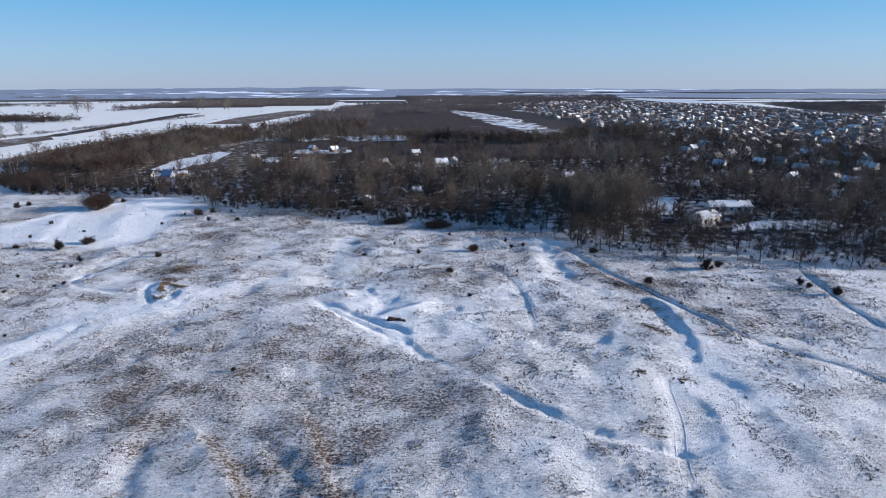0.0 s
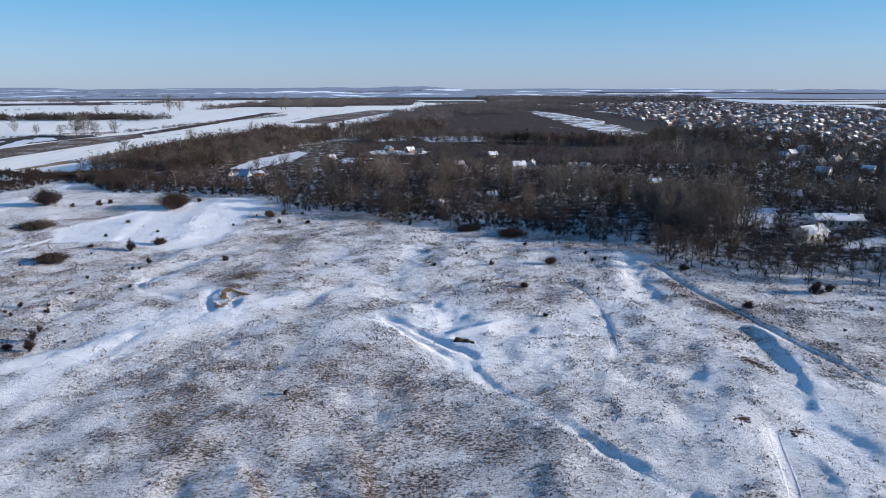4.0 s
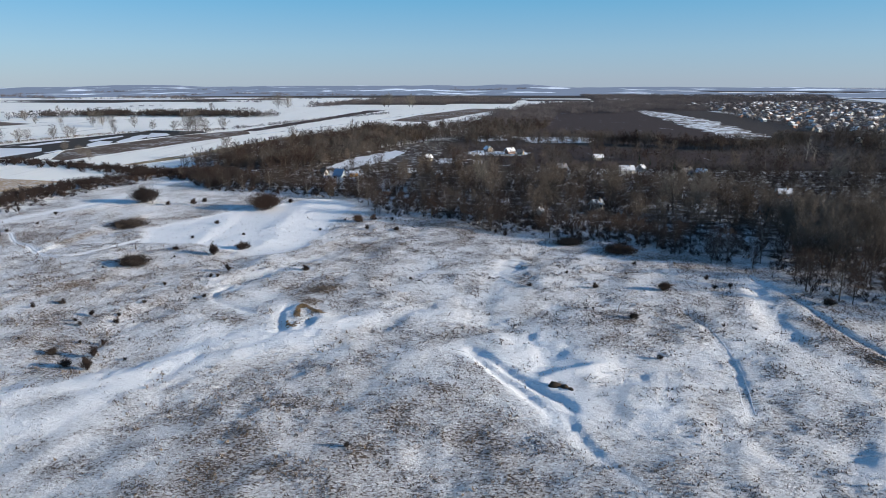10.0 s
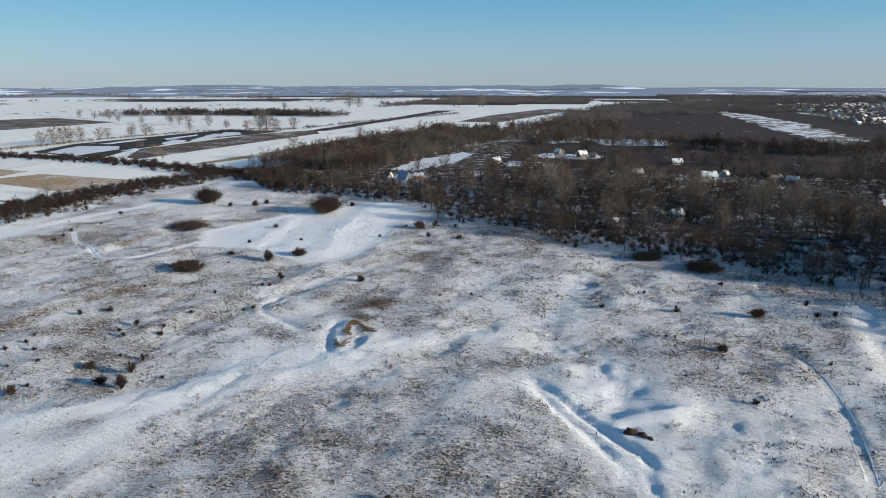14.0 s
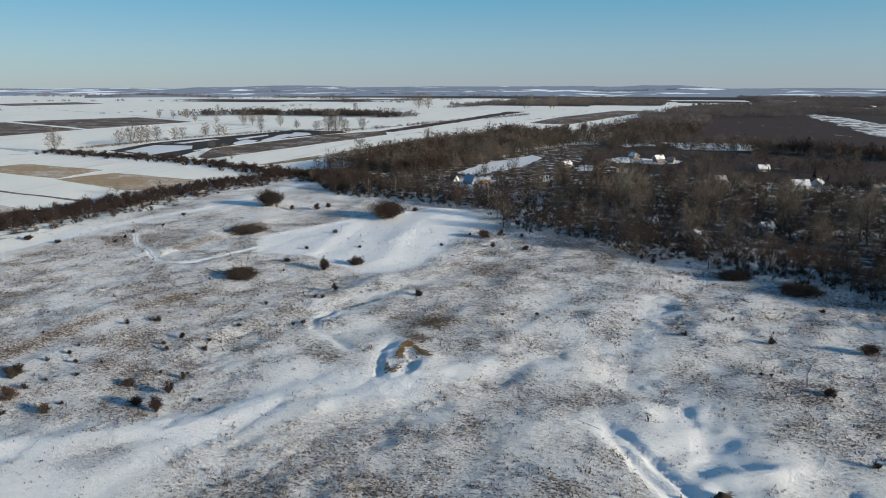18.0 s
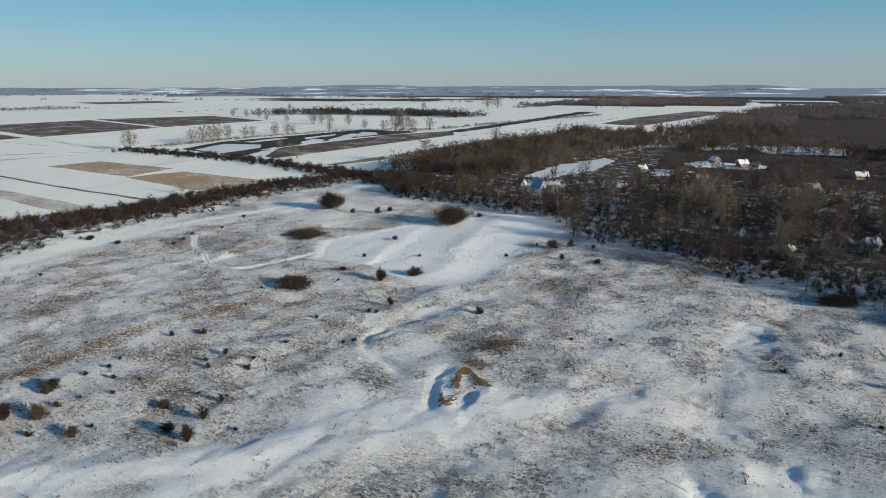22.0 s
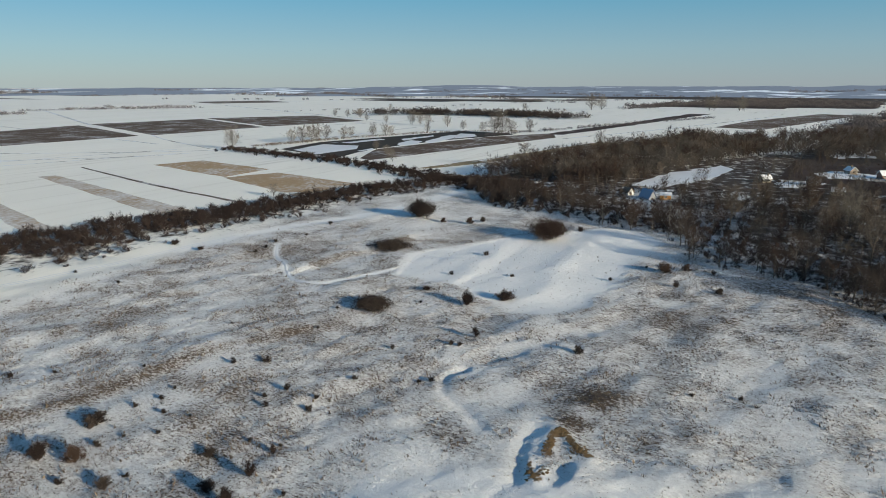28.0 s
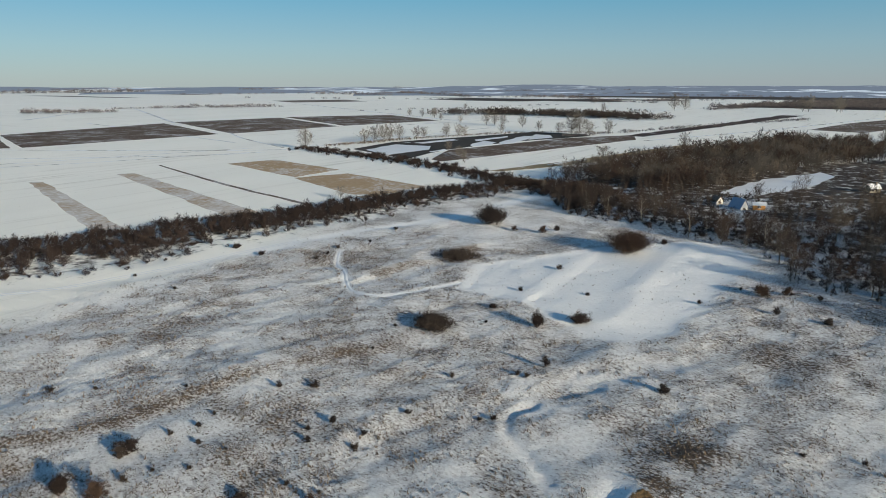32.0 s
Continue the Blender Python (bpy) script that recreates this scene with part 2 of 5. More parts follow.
def mesh_of(name, verts, faces, mats, index=None, tone=None, smooth=False):
    """A mesh from arrays of places and of triangles or quads."""
    verts, faces = np.asarray(verts, np.float32), np.asarray(faces, np.int32)
    me = bpy.data.meshes.new(name)
    k = faces.shape[1]
    me.vertices.add(len(verts))
    me.vertices.foreach_set("co", verts.ravel())
    me.loops.add(faces.size)
    me.loops.foreach_set("vertex_index", faces.ravel())
    me.polygons.add(len(faces))
    me.polygons.foreach_set("loop_start", np.arange(0, faces.size, k, dtype=np.int32))
    for m in mats:
        me.materials.append(m)
    if index is not None:
        me.polygons.foreach_set("material_index", np.asarray(index, np.int32))
    if tone is not None:
        me.attributes.new("tone", "FLOAT", "POINT").data.foreach_set("value", np.asarray(tone, np.float32))
    me.polygons.foreach_set("use_smooth", np.full(len(faces), smooth))
    me.update(calc_edges=True)
    return me


def part(name, me, parent, label=""):
    ob = new(name, me)
    ob.parent = parent
    if label:
        ob["label"] = label
    return ob


def stuff(name, me, label, category):
    return tagged(new(name, me), label, category, "", "stuff")


# ---------- the lie of the land ----------
TRAIL = spline([(1, 150), (7, 146), (14, 135), (20, 125), (22.5, 113), (26, 105), (31, 96.5), (34.5, 89), (38, 83), (41, 77), (46, 73), (51, 69.5)])
FOOTPATH = spline([(-17, 154), (-4, 153.7), (1, 150)])
GULLY = spline([(19, 214), (12, 191), (8, 175), (12, 162), (19, 152), (22, 144)])
DARK_PIT = spline([(80.2, 138.3), (82.8, 134.2), (83.4, 127.1), (79.6, 112.7), (74.7, 101.2), (72.0, 94.3), (73.1, 88.5), (73.5, 81.0)])
CLAY_SPUR = spline([(-31.5, 165.5), (-32.7, 170.7), (-32.1, 172.9), (-30.4, 171.2), (-28.3, 168.8), (-26.0, 167.4)])
RIM = spline([(-34.9, 174.0), (-34.8, 167.5), (-33.8, 163.3), (-32.5, 160.3), (-32.1, 155.0)])
RIM_B = spline([(-28.2, 167.0), (-27.7, 164.6), (-27.1, 161.3), (-27.3, 157.0)])
CUT = spline([(-33.4, 163.2), (-32.0, 159.9), (-30.6, 158.4), (-31.0, 162.0)])
HOLLOW = spline([(76.5, 146.5), (71.4, 128.8), (64.8, 116.1), (58.1, 106.5)])
HOLLOW_B = spline([(64.5, 86.0), (63.5, 82.3), (61.9, 76.4), (60.0, 72.0), (56.0, 66.0)])
TRENCH_L = spline([(6.0, 148.5), (7.3, 144.9), (10.8, 137.4), (13.8, 132.7), (15.8, 128.9), (17.2, 126.0), (19.0, 121.5)])
TRENCH_R = spline([(5.0, 152.2), (5.9, 150.7), (9.4, 145.3), (11.8, 140.9), (14.4, 137.0), (16.6, 133.9), (18.8, 130.5), (21.1, 127.4), (22.2, 124)])
SPUR = spline([(19.4, 135.6), (21.8, 138.1), (26.1, 139.0), (30.8, 141.8)])
FORE_D = spline([(-4.6, 84.0), (-3.7, 81.2), (-1.5, 76.3), (0.0, 72.5), (2.0, 68.6)])
DRIFT = spline([(-82, 112), (-58, 117), (-53, 129), (-44, 140), (-32, 150), (-24, 158), (-13, 168), (0, 168)])
RIDGE = spline([(-79, 121), (-66, 127), (-54, 135), (-50, 142), (-44, 149), (-38, 157)])
SCARP = spline([(-116, 130), (-107, 141), (-104, 153), (-101, 168), (-98, 178), (-93, 188)])
DITCH = spline([(-43, 169), (-49, 174), (-53.5, 177), (-56.5, 183), (-55, 188)])
VALLEY = spline([(-72, 140), (-68, 157), (-65.7, 168), (-62, 182), (-53, 196), (-40, 218), (-27, 245)])
BASIN = [(-106.4, 256.6), (-85.3, 293.4), (-65.0, 317.9), (-52.0, 318.0), (-42.5, 305.2), (-45.4, 265.8), (-44.5, 251.2), (-45.6, 232.2), (-51.2, 223.2), (-59.3, 221.9), (-79.2, 233.1), (-98.0, 234.0)]
BASIN_EDGE = spline([(-83.1, 290.2), (-82.0, 276.0), (-80.7, 263.1), (-79.8, 242.1)])
BASIN_SWELL = spline([(-62.0, 317.0), (-63.1, 286.6), (-61.1, 260.5), (-58.1, 235.6)])
TRENCH = spline([(79, 197), (73, 174), (70, 158)])
ROAD = spline([(-215, 130), (-188, 168), (-179, 188), (-174, 214), (-171, 243), (-162, 275), (-150, 308), (-147, 349), (-145, 378)])
BEND = spline([(-150, 247), (-142, 237), (-133, 230), (-121, 219), (-112, 218.5), (-106, 226), (-101, 238)])
TRACK = spline([(80, 203), (83, 182), (83, 161), (85.5, 144), (86.5, 127.5), (88.7, 110), (92.5, 98), (99, 82.6), (108, 65)])
TRACK_B = spline([(138, 152), (133.6, 143.6), (125.4, 122.7), (120.7, 104), (118, 80)])
WHEELS = spline([(54, 175), (55.3, 165), (55.4, 151), (52.5, 135), (48.6, 120)])
WHEELS_B = spline([(62, 92), (59, 85.6), (55.3, 76.6), (51.2, 69), (47, 60)])
FORE = spline([(-13.5, 88), (-10.5, 82), (-8.6, 76), (-7, 70)])
FORE_B = spline([(1, 90), (2.5, 82), (3, 76), (3.6, 68)])
FORE_C = spline([(-22.5, 89), (-23, 82), (-22, 73)])
SCARP_B = spline([(-124, 232), (-122.5, 244), (-119, 254), (-117, 272)])
FOREST = [(-160, 400), (-116, 338), (-77, 330), (-45, 317), (-30, 286), (4, 266), (12, 253), (36, 244), (56, 232), (70, 218), (84, 207), (89, 182), (106, 170), (116, 161),
          (130, 160), (146, 143), (158, 141), (230, 120), (430, 60), (430, 300), (330, 640), (-20, 640), (-70, 560), (-130, 560)]
HEDGE = [(-225, 120), (-197, 171), (-182, 190), (-182, 210), (-181, 229), (-178, 250), (-172, 283), (-168, 316), (-163, 347), (-155, 375), (-130, 372), (-116, 340), (-120, 400),
         (-160, 415), (-188, 372), (-196, 336), (-206, 309), (-214, 270), (-223, 246), (-229, 222), (-234, 204), (-242, 190), (-290, 130)]
VILLAGE = [(232, 300), (250, 268), (300, 275), (420, 340), (850, 820), (990, 1360), (850, 1800), (512, 1620), (393, 1031), (348, 660), (305, 500), (262, 380)]
FENS = [(-20, 560), (20, 480), (300, 430), (400, 640), (420, 1000), (430, 1300), (60, 1300), (30, 900)]
MOUNDS = ((24, 139, 2.6, 0.7), (30, 141, 3.0, 0.6), (33, 131, 3.6, 0.8), (37, 119, 3.4, 0.5), (17, 147, 2.6, 0.7), (12, 156, 3.0, 0.6), (41, 130, 3.4, 0.6), (61, 114, 3.0, -0.8),
          (14.5, 152.5, 1.7, -0.6), (18.9, 152.9, 1.2, -0.5), (19.6, 146.6, 2.4, -0.4), (31.5, 135.5, 2.8, -0.7), (17.0, 151.0, 1.6, 0.35), (-14.2, 85.6, 1.3, -0.5), (56.8, 66.4, 1.8, 0.5), (59.2, 65.0, 1.4, -0.6), (-30, 187, 3.4, 0.7), (26, 146, 2.0, 0.5),
          (-71, 190, 1.8, -0.4), (-46.5, 222.5, 2.2, -0.5), (20.3, 135.3, 1.3, -1.0), (-76, 297, 7.0, 1.2), (-55, 307, 9.0, 1.2), (28, 205, 5.0, 0.8), (36, 212, 5.0, 0.7), (46, 208, 4.0, -0.8), (-36, 256, 5.0, 0.8),
          (-92, 256, 3.0, 0.7), (100, 118, 6.0, 0.5), (92, 88, 6.0, 0.6), (-10, 205, 6.0, -0.6), (-20, 195, 6.0, 0.6), (5, 200, 6.0, 0.6), (-15, 180, 5.0, 0.6), (28, 124, 2.4, -0.5), (36, 138, 2.2, -0.5), (45, 122, 2.4, -0.4))
RING = [(15.3, 230.1), (20.2, 233.0), (23.3, 228.7), (20.3, 224.1), (15.7, 225.2), (14.6, 228)]
CURVE = [(53.4, 183.7), (43.7, 180.8), (40.2, 175.1), (39.0, 167.0), (41.0, 162.8), (46.2, 159.2)]
CURVE_B = [(57.6, 205.3), (60.9, 190.3), (63.6, 179.4), (66.9, 174.8), (64.4, 169.8)]
STREAK = spline([(-14, 159), (-9, 168), (-4, 175)])


def swell(d, w, h):
    return h * np.exp(-((d / w) ** 2))


def bank(x, y, line, drop, soft, reach):
    """Ground that falls away to the west of a line that runs from north to south."""
    d, s = along(x, y, line)
    e = -d * s
    ends = np.clip((y - line[-1][1]) / 4, 0, 1) * np.clip((line[0][1] - y) / 4, 0, 1) * (d < 30)
    return drop * ends * np.where(e > 0, -np.tanh(e / soft) * np.exp(-((e / reach) ** 2)), 0.2 * np.exp(-((e / 3) ** 2)))


def height(x, y):
    x, y = np.asarray(x, float), np.asarray(y, float)
    shape = x.shape
    x, y = x.ravel(), y.ravel()
    z = np.zeros_like(x)
    far = np.hypot(x, y)
    rise = np.clip((far - 3300) / 1500, 0, 1)
    z += rise * rise * (3 - 2 * rise) * 6.0
    near = (x > -240) & (x < 190) & (y > 20) & (y < 345)
    px, py = x[near], y[near]
    open_ground = np.clip(np.minimum.reduce([px + 240, 190 - px, py - 20, 345 - py]) / 25, 0, 1)
    tussocks = np.clip(3.0 * (fbm(px, py, 22, 3, 63) - 0.3), 0.25, 1.1)
    q = (fbm(px, py, 34, 3, 11) - 0.5) * 1.9 + (fbm(px, py, 13, 2, 15) - 0.5) * 0.85 + (fbm(px * 0.97 - py * 0.24, py * 0.36 + px * 0.09, 6.5, 3, 21) - 0.5) * 0.68
    small = tussocks * ((fbm(px * 0.8, py, 3.0, 2, 17) - 0.5) * 0.4 + (fbm(px, py, 1.5, 1, 18) - 0.5) * 0.22)
    d, s = along(px, py, TRAIL)
    wob = (fbm(px, py, 2.5, 2, 3) - 0.5) * 0.8
    rag = (fbm(px, py, 2.0, 3, 5) - 0.5) * 1.6
    dig = np.clip(2.2 * fbm(px, py, 8, 3, 61) - 0.45, 0.12, 1.2)
    q += (swell(d + wob * 1.6, 0.75, -0.6) * dig + swell(d + wob * 2.0 - 1.7, 0.8, 0.25) * dig * (s > 0)) * np.interp(py, [112, 128], [1, 0])
    rut = np.interp(py, [121, 127, 146, 152], [0, 1, 1, 0.2])
    q += (swell(along(px, py, TRENCH_L)[0] + wob * 1.3, 0.95, -0.6) + swell(along(px, py, TRENCH_R)[0] + wob * 1.3, 0.95, -0.75)) * rut
    q += swell(along(px, py, SPUR)[0] + wob * 1.6, 1.7, 0.42)
    q += swell(along(px, py, FOOTPATH)[0], 0.5, -0.3)
    q += swell(along(px, py, GULLY)[0] + wob * 8, 4.4, -0.6)
    bite = np.interp(py, [81, 90, 101, 113, 127, 134, 138], [0.35, 0.5, 0.75, 1.3, 1.7, 1.5, 0.6])
    shift = px + rag * 0.6
    q += bank(shift, py, DARK_PIT, 0.55, 1.7, 5.0) * bite
    q += bank(px + rag * 1.5, py, HOLLOW, 0.4, 3.2, 7.0) + bank(px + rag * 1.2, py, HOLLOW_B, 0.45, 3.0, 7.0)
    q += swell(along(px, py, CLAY_SPUR)[0] + rag * 0.7, 1.2, 0.4)
    q += bank(px + rag * 1.3, py, RIM, 0.42, 0.6, 1.7) + bank(px + rag * 1.3, py, RIM_B, 0.5, 0.6, 1.8)
    q += swell(along(px, py, CUT)[0] + rag * 0.4, 0.8, 0.4)
    q += swell(along(px, py, RIDGE)[0] + wob * 4, 3.0, 0.42)
    d, s = along(px, py, DRIFT)
    q += swell(d + wob * 4, 5.0, 0.4)
    d, s = along(px, py, SCARP)
    q += 0.3 * np.tanh(s * (d + rag) / 1.6) * np.exp(-((d / 8) ** 2)) * np.clip(2.4 * fbm(px, py, 14, 2, 66) - 0.5, 0.1, 1)
    q += swell(along(px, py, DITCH)[0] + wob * 0.8, 0.8, -0.32) + swell(along(px, py, DITCH)[0] - 1.9 + wob, 0.8, 0.06)
    q += swell(along(px, py, VALLEY)[0] + wob * 6, 3.6, -0.5)
    in_basin = soft_inside(px + rag, py, BASIN, 5.0)
    q = (q + small) * (1 - 0.45 * in_basin) - small * 0.5 * in_basin - 0.35 * in_basin
    d, s = along(px, py, BASIN_EDGE)
    q += 0.25 * np.tanh(-s * d / 2.0) * np.exp(-((d / 9) ** 2))
    q += swell(along(px, py, BASIN_SWELL)[0] + wob * 2, 4.5, 0.5)
    q += in_basin * 0.03 * np.sin((px * 0.98 + py * 0.1) * 3.4 + 3 * fbm(px, py, 16, 2, 8))
    q += swell(along(px, py, TRENCH)[0] + wob * 3, 3.0, -0.8)
    flat = np.clip(1 - along(px, py, ROAD)[0] / 7, 0, 1)
    q *= 1 - 0.8 * flat
    for line, w, deep in ((TRACK, 1.0, -0.5), (TRACK_B, 1.0, -0.4), (WHEELS, 1.1, -0.22), (WHEELS_B, 1.1, -0.22)):
        q += swell(along(px, py, line)[0], w, deep)
    q += swell(along(px, py, BEND)[0], 0.7, -0.12)
    d, s = along(px, py, FORE)
    q += -0.55 * np.tanh(s * d / 0.9) * np.exp(-((d / 4) ** 2))
    d, s = along(px, py, FORE_B)
    q += -0.35 * np.tanh(s * d / 0.9) * np.exp(-((d / 4) ** 2))
    q += swell(along(px, py, FORE_D)[0] + wob * 2, 1.4, -0.32)
    q += swell(along(px, py, FORE_C)[0] + wob * 2, 1.8, -0.6)
    d, s = along(px, py, SCARP_B)
    q += 0.35 * np.tanh(s * (d + rag) / 1.5) * np.exp(-((d / 8) ** 2))
    q += swell(along(px, py, STREAK)[0] + wob * 5, 2.6, -0.45)
    for mx, my, r, h in MOUNDS:
        q += swell(np.hypot(px - mx, py - my) + wob * 3.2, r * 1.1, h * (0.42 if h < 0 else 0.55))
    open_ground *= 1 - soft_inside(px, py, FOREST, 24.0)
    z[near] += q * open_ground
    return z.reshape(shape)


def ground_cover(x, y):
    """How much dry grass, leaf litter, bare clay and painted haze tint shows, from 0 to 1."""
    forest = np.clip(soft_inside(x, y, FOREST, 14.0), 0, 1)
    grass = 0.355 + 0.42 * (fbm(x, y, 24, 3, 31) - 0.5) + 0.42 * (fbm(x, y, 5, 3, 33) - 0.5) + 0.0006 * np.clip(y - 130, 0, 150) + 0.05
    grass += np.interp(y, [60, 135], [-0.07, 0.0]) + 0.22 * np.exp(-(((x + 12) / 55) ** 2 + ((y - 100) / 30) ** 2)) * (fbm(x, y, 13, 3, 41) - 0.1)
    meadow = (x > -240) & (x < 230) & (y > -60) & (y < 400)
    for line, w, k in ((DRIFT, 4.0, 0.3), (RIDGE, 3.5, 0.34), (GULLY, 4.0, 0.16), (VALLEY, 3.5, 0.07), (ROAD, 3.5, 0.5), (TRAIL, 1.6, 0.3), (TRENCH_L, 1.6, 0.3), (TRENCH_R, 2.4, 0.35), (SPUR, 4.0, 0.25), (HOLLOW, 3.0, 0.15), (RIM, 3.4, 0.3), (RIM_B, 2.6, 0.3), (HOLLOW_B, 5.0, 0.3), (DARK_PIT, 3.5, 0.3),
                       (TRENCH, 4.0, 0.3), (WHEELS, 1.2, 0.06), (WHEELS_B, 1.2, 0.08), (DITCH, 2.0, 0.2)):
        grass -= swell(along(x, y, line)[0] + 3 * (fbm(x, y, 6, 2, 51) - 0.5), w, k)
    for line, w, k in ((SCARP, 2.2, 0.3), (SCARP_B, 2.4, 0.28), (FORE, 1.4, 0.25), (FORE_B, 1.4, 0.22)):
        grass += swell(along(x, y, line)[0], w, k)
    grass -= swell(along(x, y, BEND)[0], 0.9, 0.5)
    d, s = along(x, y, TRACK)
    grass += swell(d - 3.5, 3.0, 0.22) * (s < 0) * (y > 118) * (y < 170)
    for mx, my, r, k in ((45, 150, 42, 0.05), (-30, 186, 4.2, 0.55), (-31.5, 176, 2.4, 0.5), (-45, 163, 3.4, 0.2), (28, 128, 15, -0.26), (45, 116, 14, -0.12), (20, 148, 9, -0.28), (-32, 152, 12, -0.2), (-34, 178, 3.0, 0.3), (62, 150, 18, -0.05), (-22, 200, 28, 0.07), (-30, 168, 20, 0.06)):
        grass += k * np.exp(-((np.hypot(x - mx, y - my) / r) ** 2))
    basin = np.clip(soft_inside(x, y, BASIN, 5.0) + 0.5 * (fbm(x, y, 5, 3, 57) - 0.5), 0, 1)
    grass = np.where(meadow, grass * (1 - basin) - (0.3 - 0.5 * (fbm(x, y, 6, 3, 58) - 0.4)) * basin, 0.08)
    west = np.clip((-165 - x - (y - 230) * 0.08) / 15, 0, 1)
    grass = grass * (1 - west) + 0.06 * west
    deep = np.clip((soft_inside(x, y, FOREST, 60.0) - 0.5) * 2, 0, 1)
    litter = forest * np.where(y < 420, 0.3 + 0.2 * deep, 0.6) - 0.16 * np.clip((0.45 - fbm(x, y, 30, 3, 81)) * 6, 0, 1) * (y < 430)
    for mx, my, rx, ry in ((73.4, 115.0, 2.2, 5.0), (58.6, 94.7, 1.7, 1.2), (65.0, 91.0, 2.8, 1.6)):
        litter = np.maximum(litter, 0.62 * np.exp(-((x - mx) / rx) ** 2 - ((y - my) / ry) ** 2))
    litter = np.maximum(litter, 0.8 * soft_inside(x, y, FENS, 30.0))
    litter = np.maximum(litter, 0.42 * soft_inside(x, y, HEDGE, 22.0))
    litter = np.maximum(litter, 0.56 * soft_inside(x, y, VILLAGE, 40.0))
    far, bearing = np.hypot(x, y), np.degrees(np.arctan2(x, y))
    bands = fbm(x / 5 + y * 0.1, y, 150, 3, 71)
    wooded = np.interp(bearing, [-60, -25, -8, -2, 50], [0.33, 0.36, 0.46, 0.6, 0.58])
    litter = np.where(far > 1900, np.clip(0.5 + (bands - (1 - wooded)) * 9, 0, 1) * 0.9, litter)
    soil = np.zeros_like(x)
    for mx, my, r, k in ((-32.2, 171.5, 1.3, 0.75), (-28.0, 168.3, 1.5, 0.6), (-32.0, 160.2, 1.3, 0.66), (-30.4, 176.0, 1.8, 0.4), (-29.8, 184.5, 2.4, 0.42), (-16.0, 85.8, 1.6, 0.5), (21.5, 134.5, 1.1, 0.6), (73.2, 127.0, 1.6, 0.5), (72.2, 122.5, 1.6, 0.52), (70.4, 118.0, 1.4, 0.45), (-54.5, 179.5, 1.0, 0.42),
                         (-71.8, 190, 1.1, 0.5), (-90, 255, 2.4, 0.36), (-48.6, 224, 1.4, 0.5), (-116, 262, 3.0, 0.4)):
        soil = np.maximum(soil, k * np.exp(-((np.hypot(x - mx, y - my) / r) ** 2)))
    for line, w, k in ((FORE, 0.7, 0.5), (FORE_B, 0.7, 0.42), (CLAY_SPUR, 0.8, 0.75), (CUT, 0.7, 0.62)):
        soil = np.maximum(soil, swell(along(x, y, line)[0], w, k))
    haze_tint = np.clip((far - 330) / 250, 0, 1) + west
    return np.clip(grass, -0.5, 1.2), np.clip(litter, 0, 1), soil, np.clip(haze_tint, 0, 1)


def lines_of(lo, hi, step, least, most, grow):
    mid = list(np.arange(lo, hi + step / 2, step))
    up, down, s = [mid[-1]], [mid[0]], step
    while up[-1] < most:
        s *= grow
        up.append(up[-1] + s)
    s = step
    while down[-1] > least:
        s *= grow
        down.append(down[-1] - s)
    return np.array(down[:0:-1] + mid + up[1:])


def build_ground():
    xs, ys = lines_of(-150, 130, 0.68, -4900, 4900, 1.06), lines_of(56, 300, 0.68, -2500, 4900, 1.06)
    gx, gy = np.meshgrid(xs, ys)
    gz = height(gx, gy)
    n, m = gx.shape
    k = np.arange(n * m).reshape(n, m)
    faces = np.stack([k[:-1, :-1], k[:-1, 1:], k[1:, 1:], k[1:, :-1]], -1).reshape(-1, 4)
    me = mesh_of("ground", np.stack([gx, gy, gz], -1).reshape(-1, 3), faces, [M_GROUND], smooth=True)
    for name, values in zip(("grass", "litter", "soil", "haze_tint"), ground_cover(gx.ravel(), gy.ravel())):
        me.attributes.new(name, "FLOAT", "POINT").data.foreach_set("value", values.astype(np.float32))
    return tagged(new("ground", me), "snow-covered rolling meadow and fields with dry grass showing", "ground", "", "structure")


build_ground()


# ---------- fields, water and tracks on the plain ----------
def plot(name, poly, mat, label, category="field", lift=0.08, ragged=2.0, step=14.0):
    """A flat piece of land with a slightly ragged edge."""
    ring = []
    for (ax, ay), (bx, by) in zip(poly, poly[1:] + poly[:1]):
        k = max(1, int(math.hypot(bx - ax, by - ay) / step))
        for u in np.arange(k) / k:
            x, y = ax + (bx - ax) * u, ay + (by - ay) * u
            ring.append((x + ragged * (float(vnoise(np.array(x / 9), np.array(y / 9), 3)) - 0.5), y + ragged * (float(vnoise(np.array(x / 9), np.array(y / 9), 4)) - 0.5)))
    bm = bmesh.new()
    top = bm.faces.new([bm.verts.new((x, y, lift)) for x, y in ring])
    if top.normal.z < 0 or top.calc_area() == 0:
        top.normal_update()
    bmesh.ops.recalc_face_normals(bm, faces=[top])
    top.normal_update()
    if top.normal.z < 0:
        top.normal_flip()
    low = bmesh.ops.extrude_face_region(bm, geom=[top])
    for v in (g for g in low["geom"] if isinstance(g, bmesh.types.BMVert)):
        v.co.z = lift
    for v in list(bm.verts):
        if v not in low["geom"]:
            v.co.z = -0.3
    bmesh.ops.triangulate(bm, faces=bm.faces[:])
    me = bpy.data.meshes.new(name)
    bm.to_mesh(me)
    bm.free()
    me.materials.append(mat)
    return tagged(new(name, me), label, category, "", "structure")


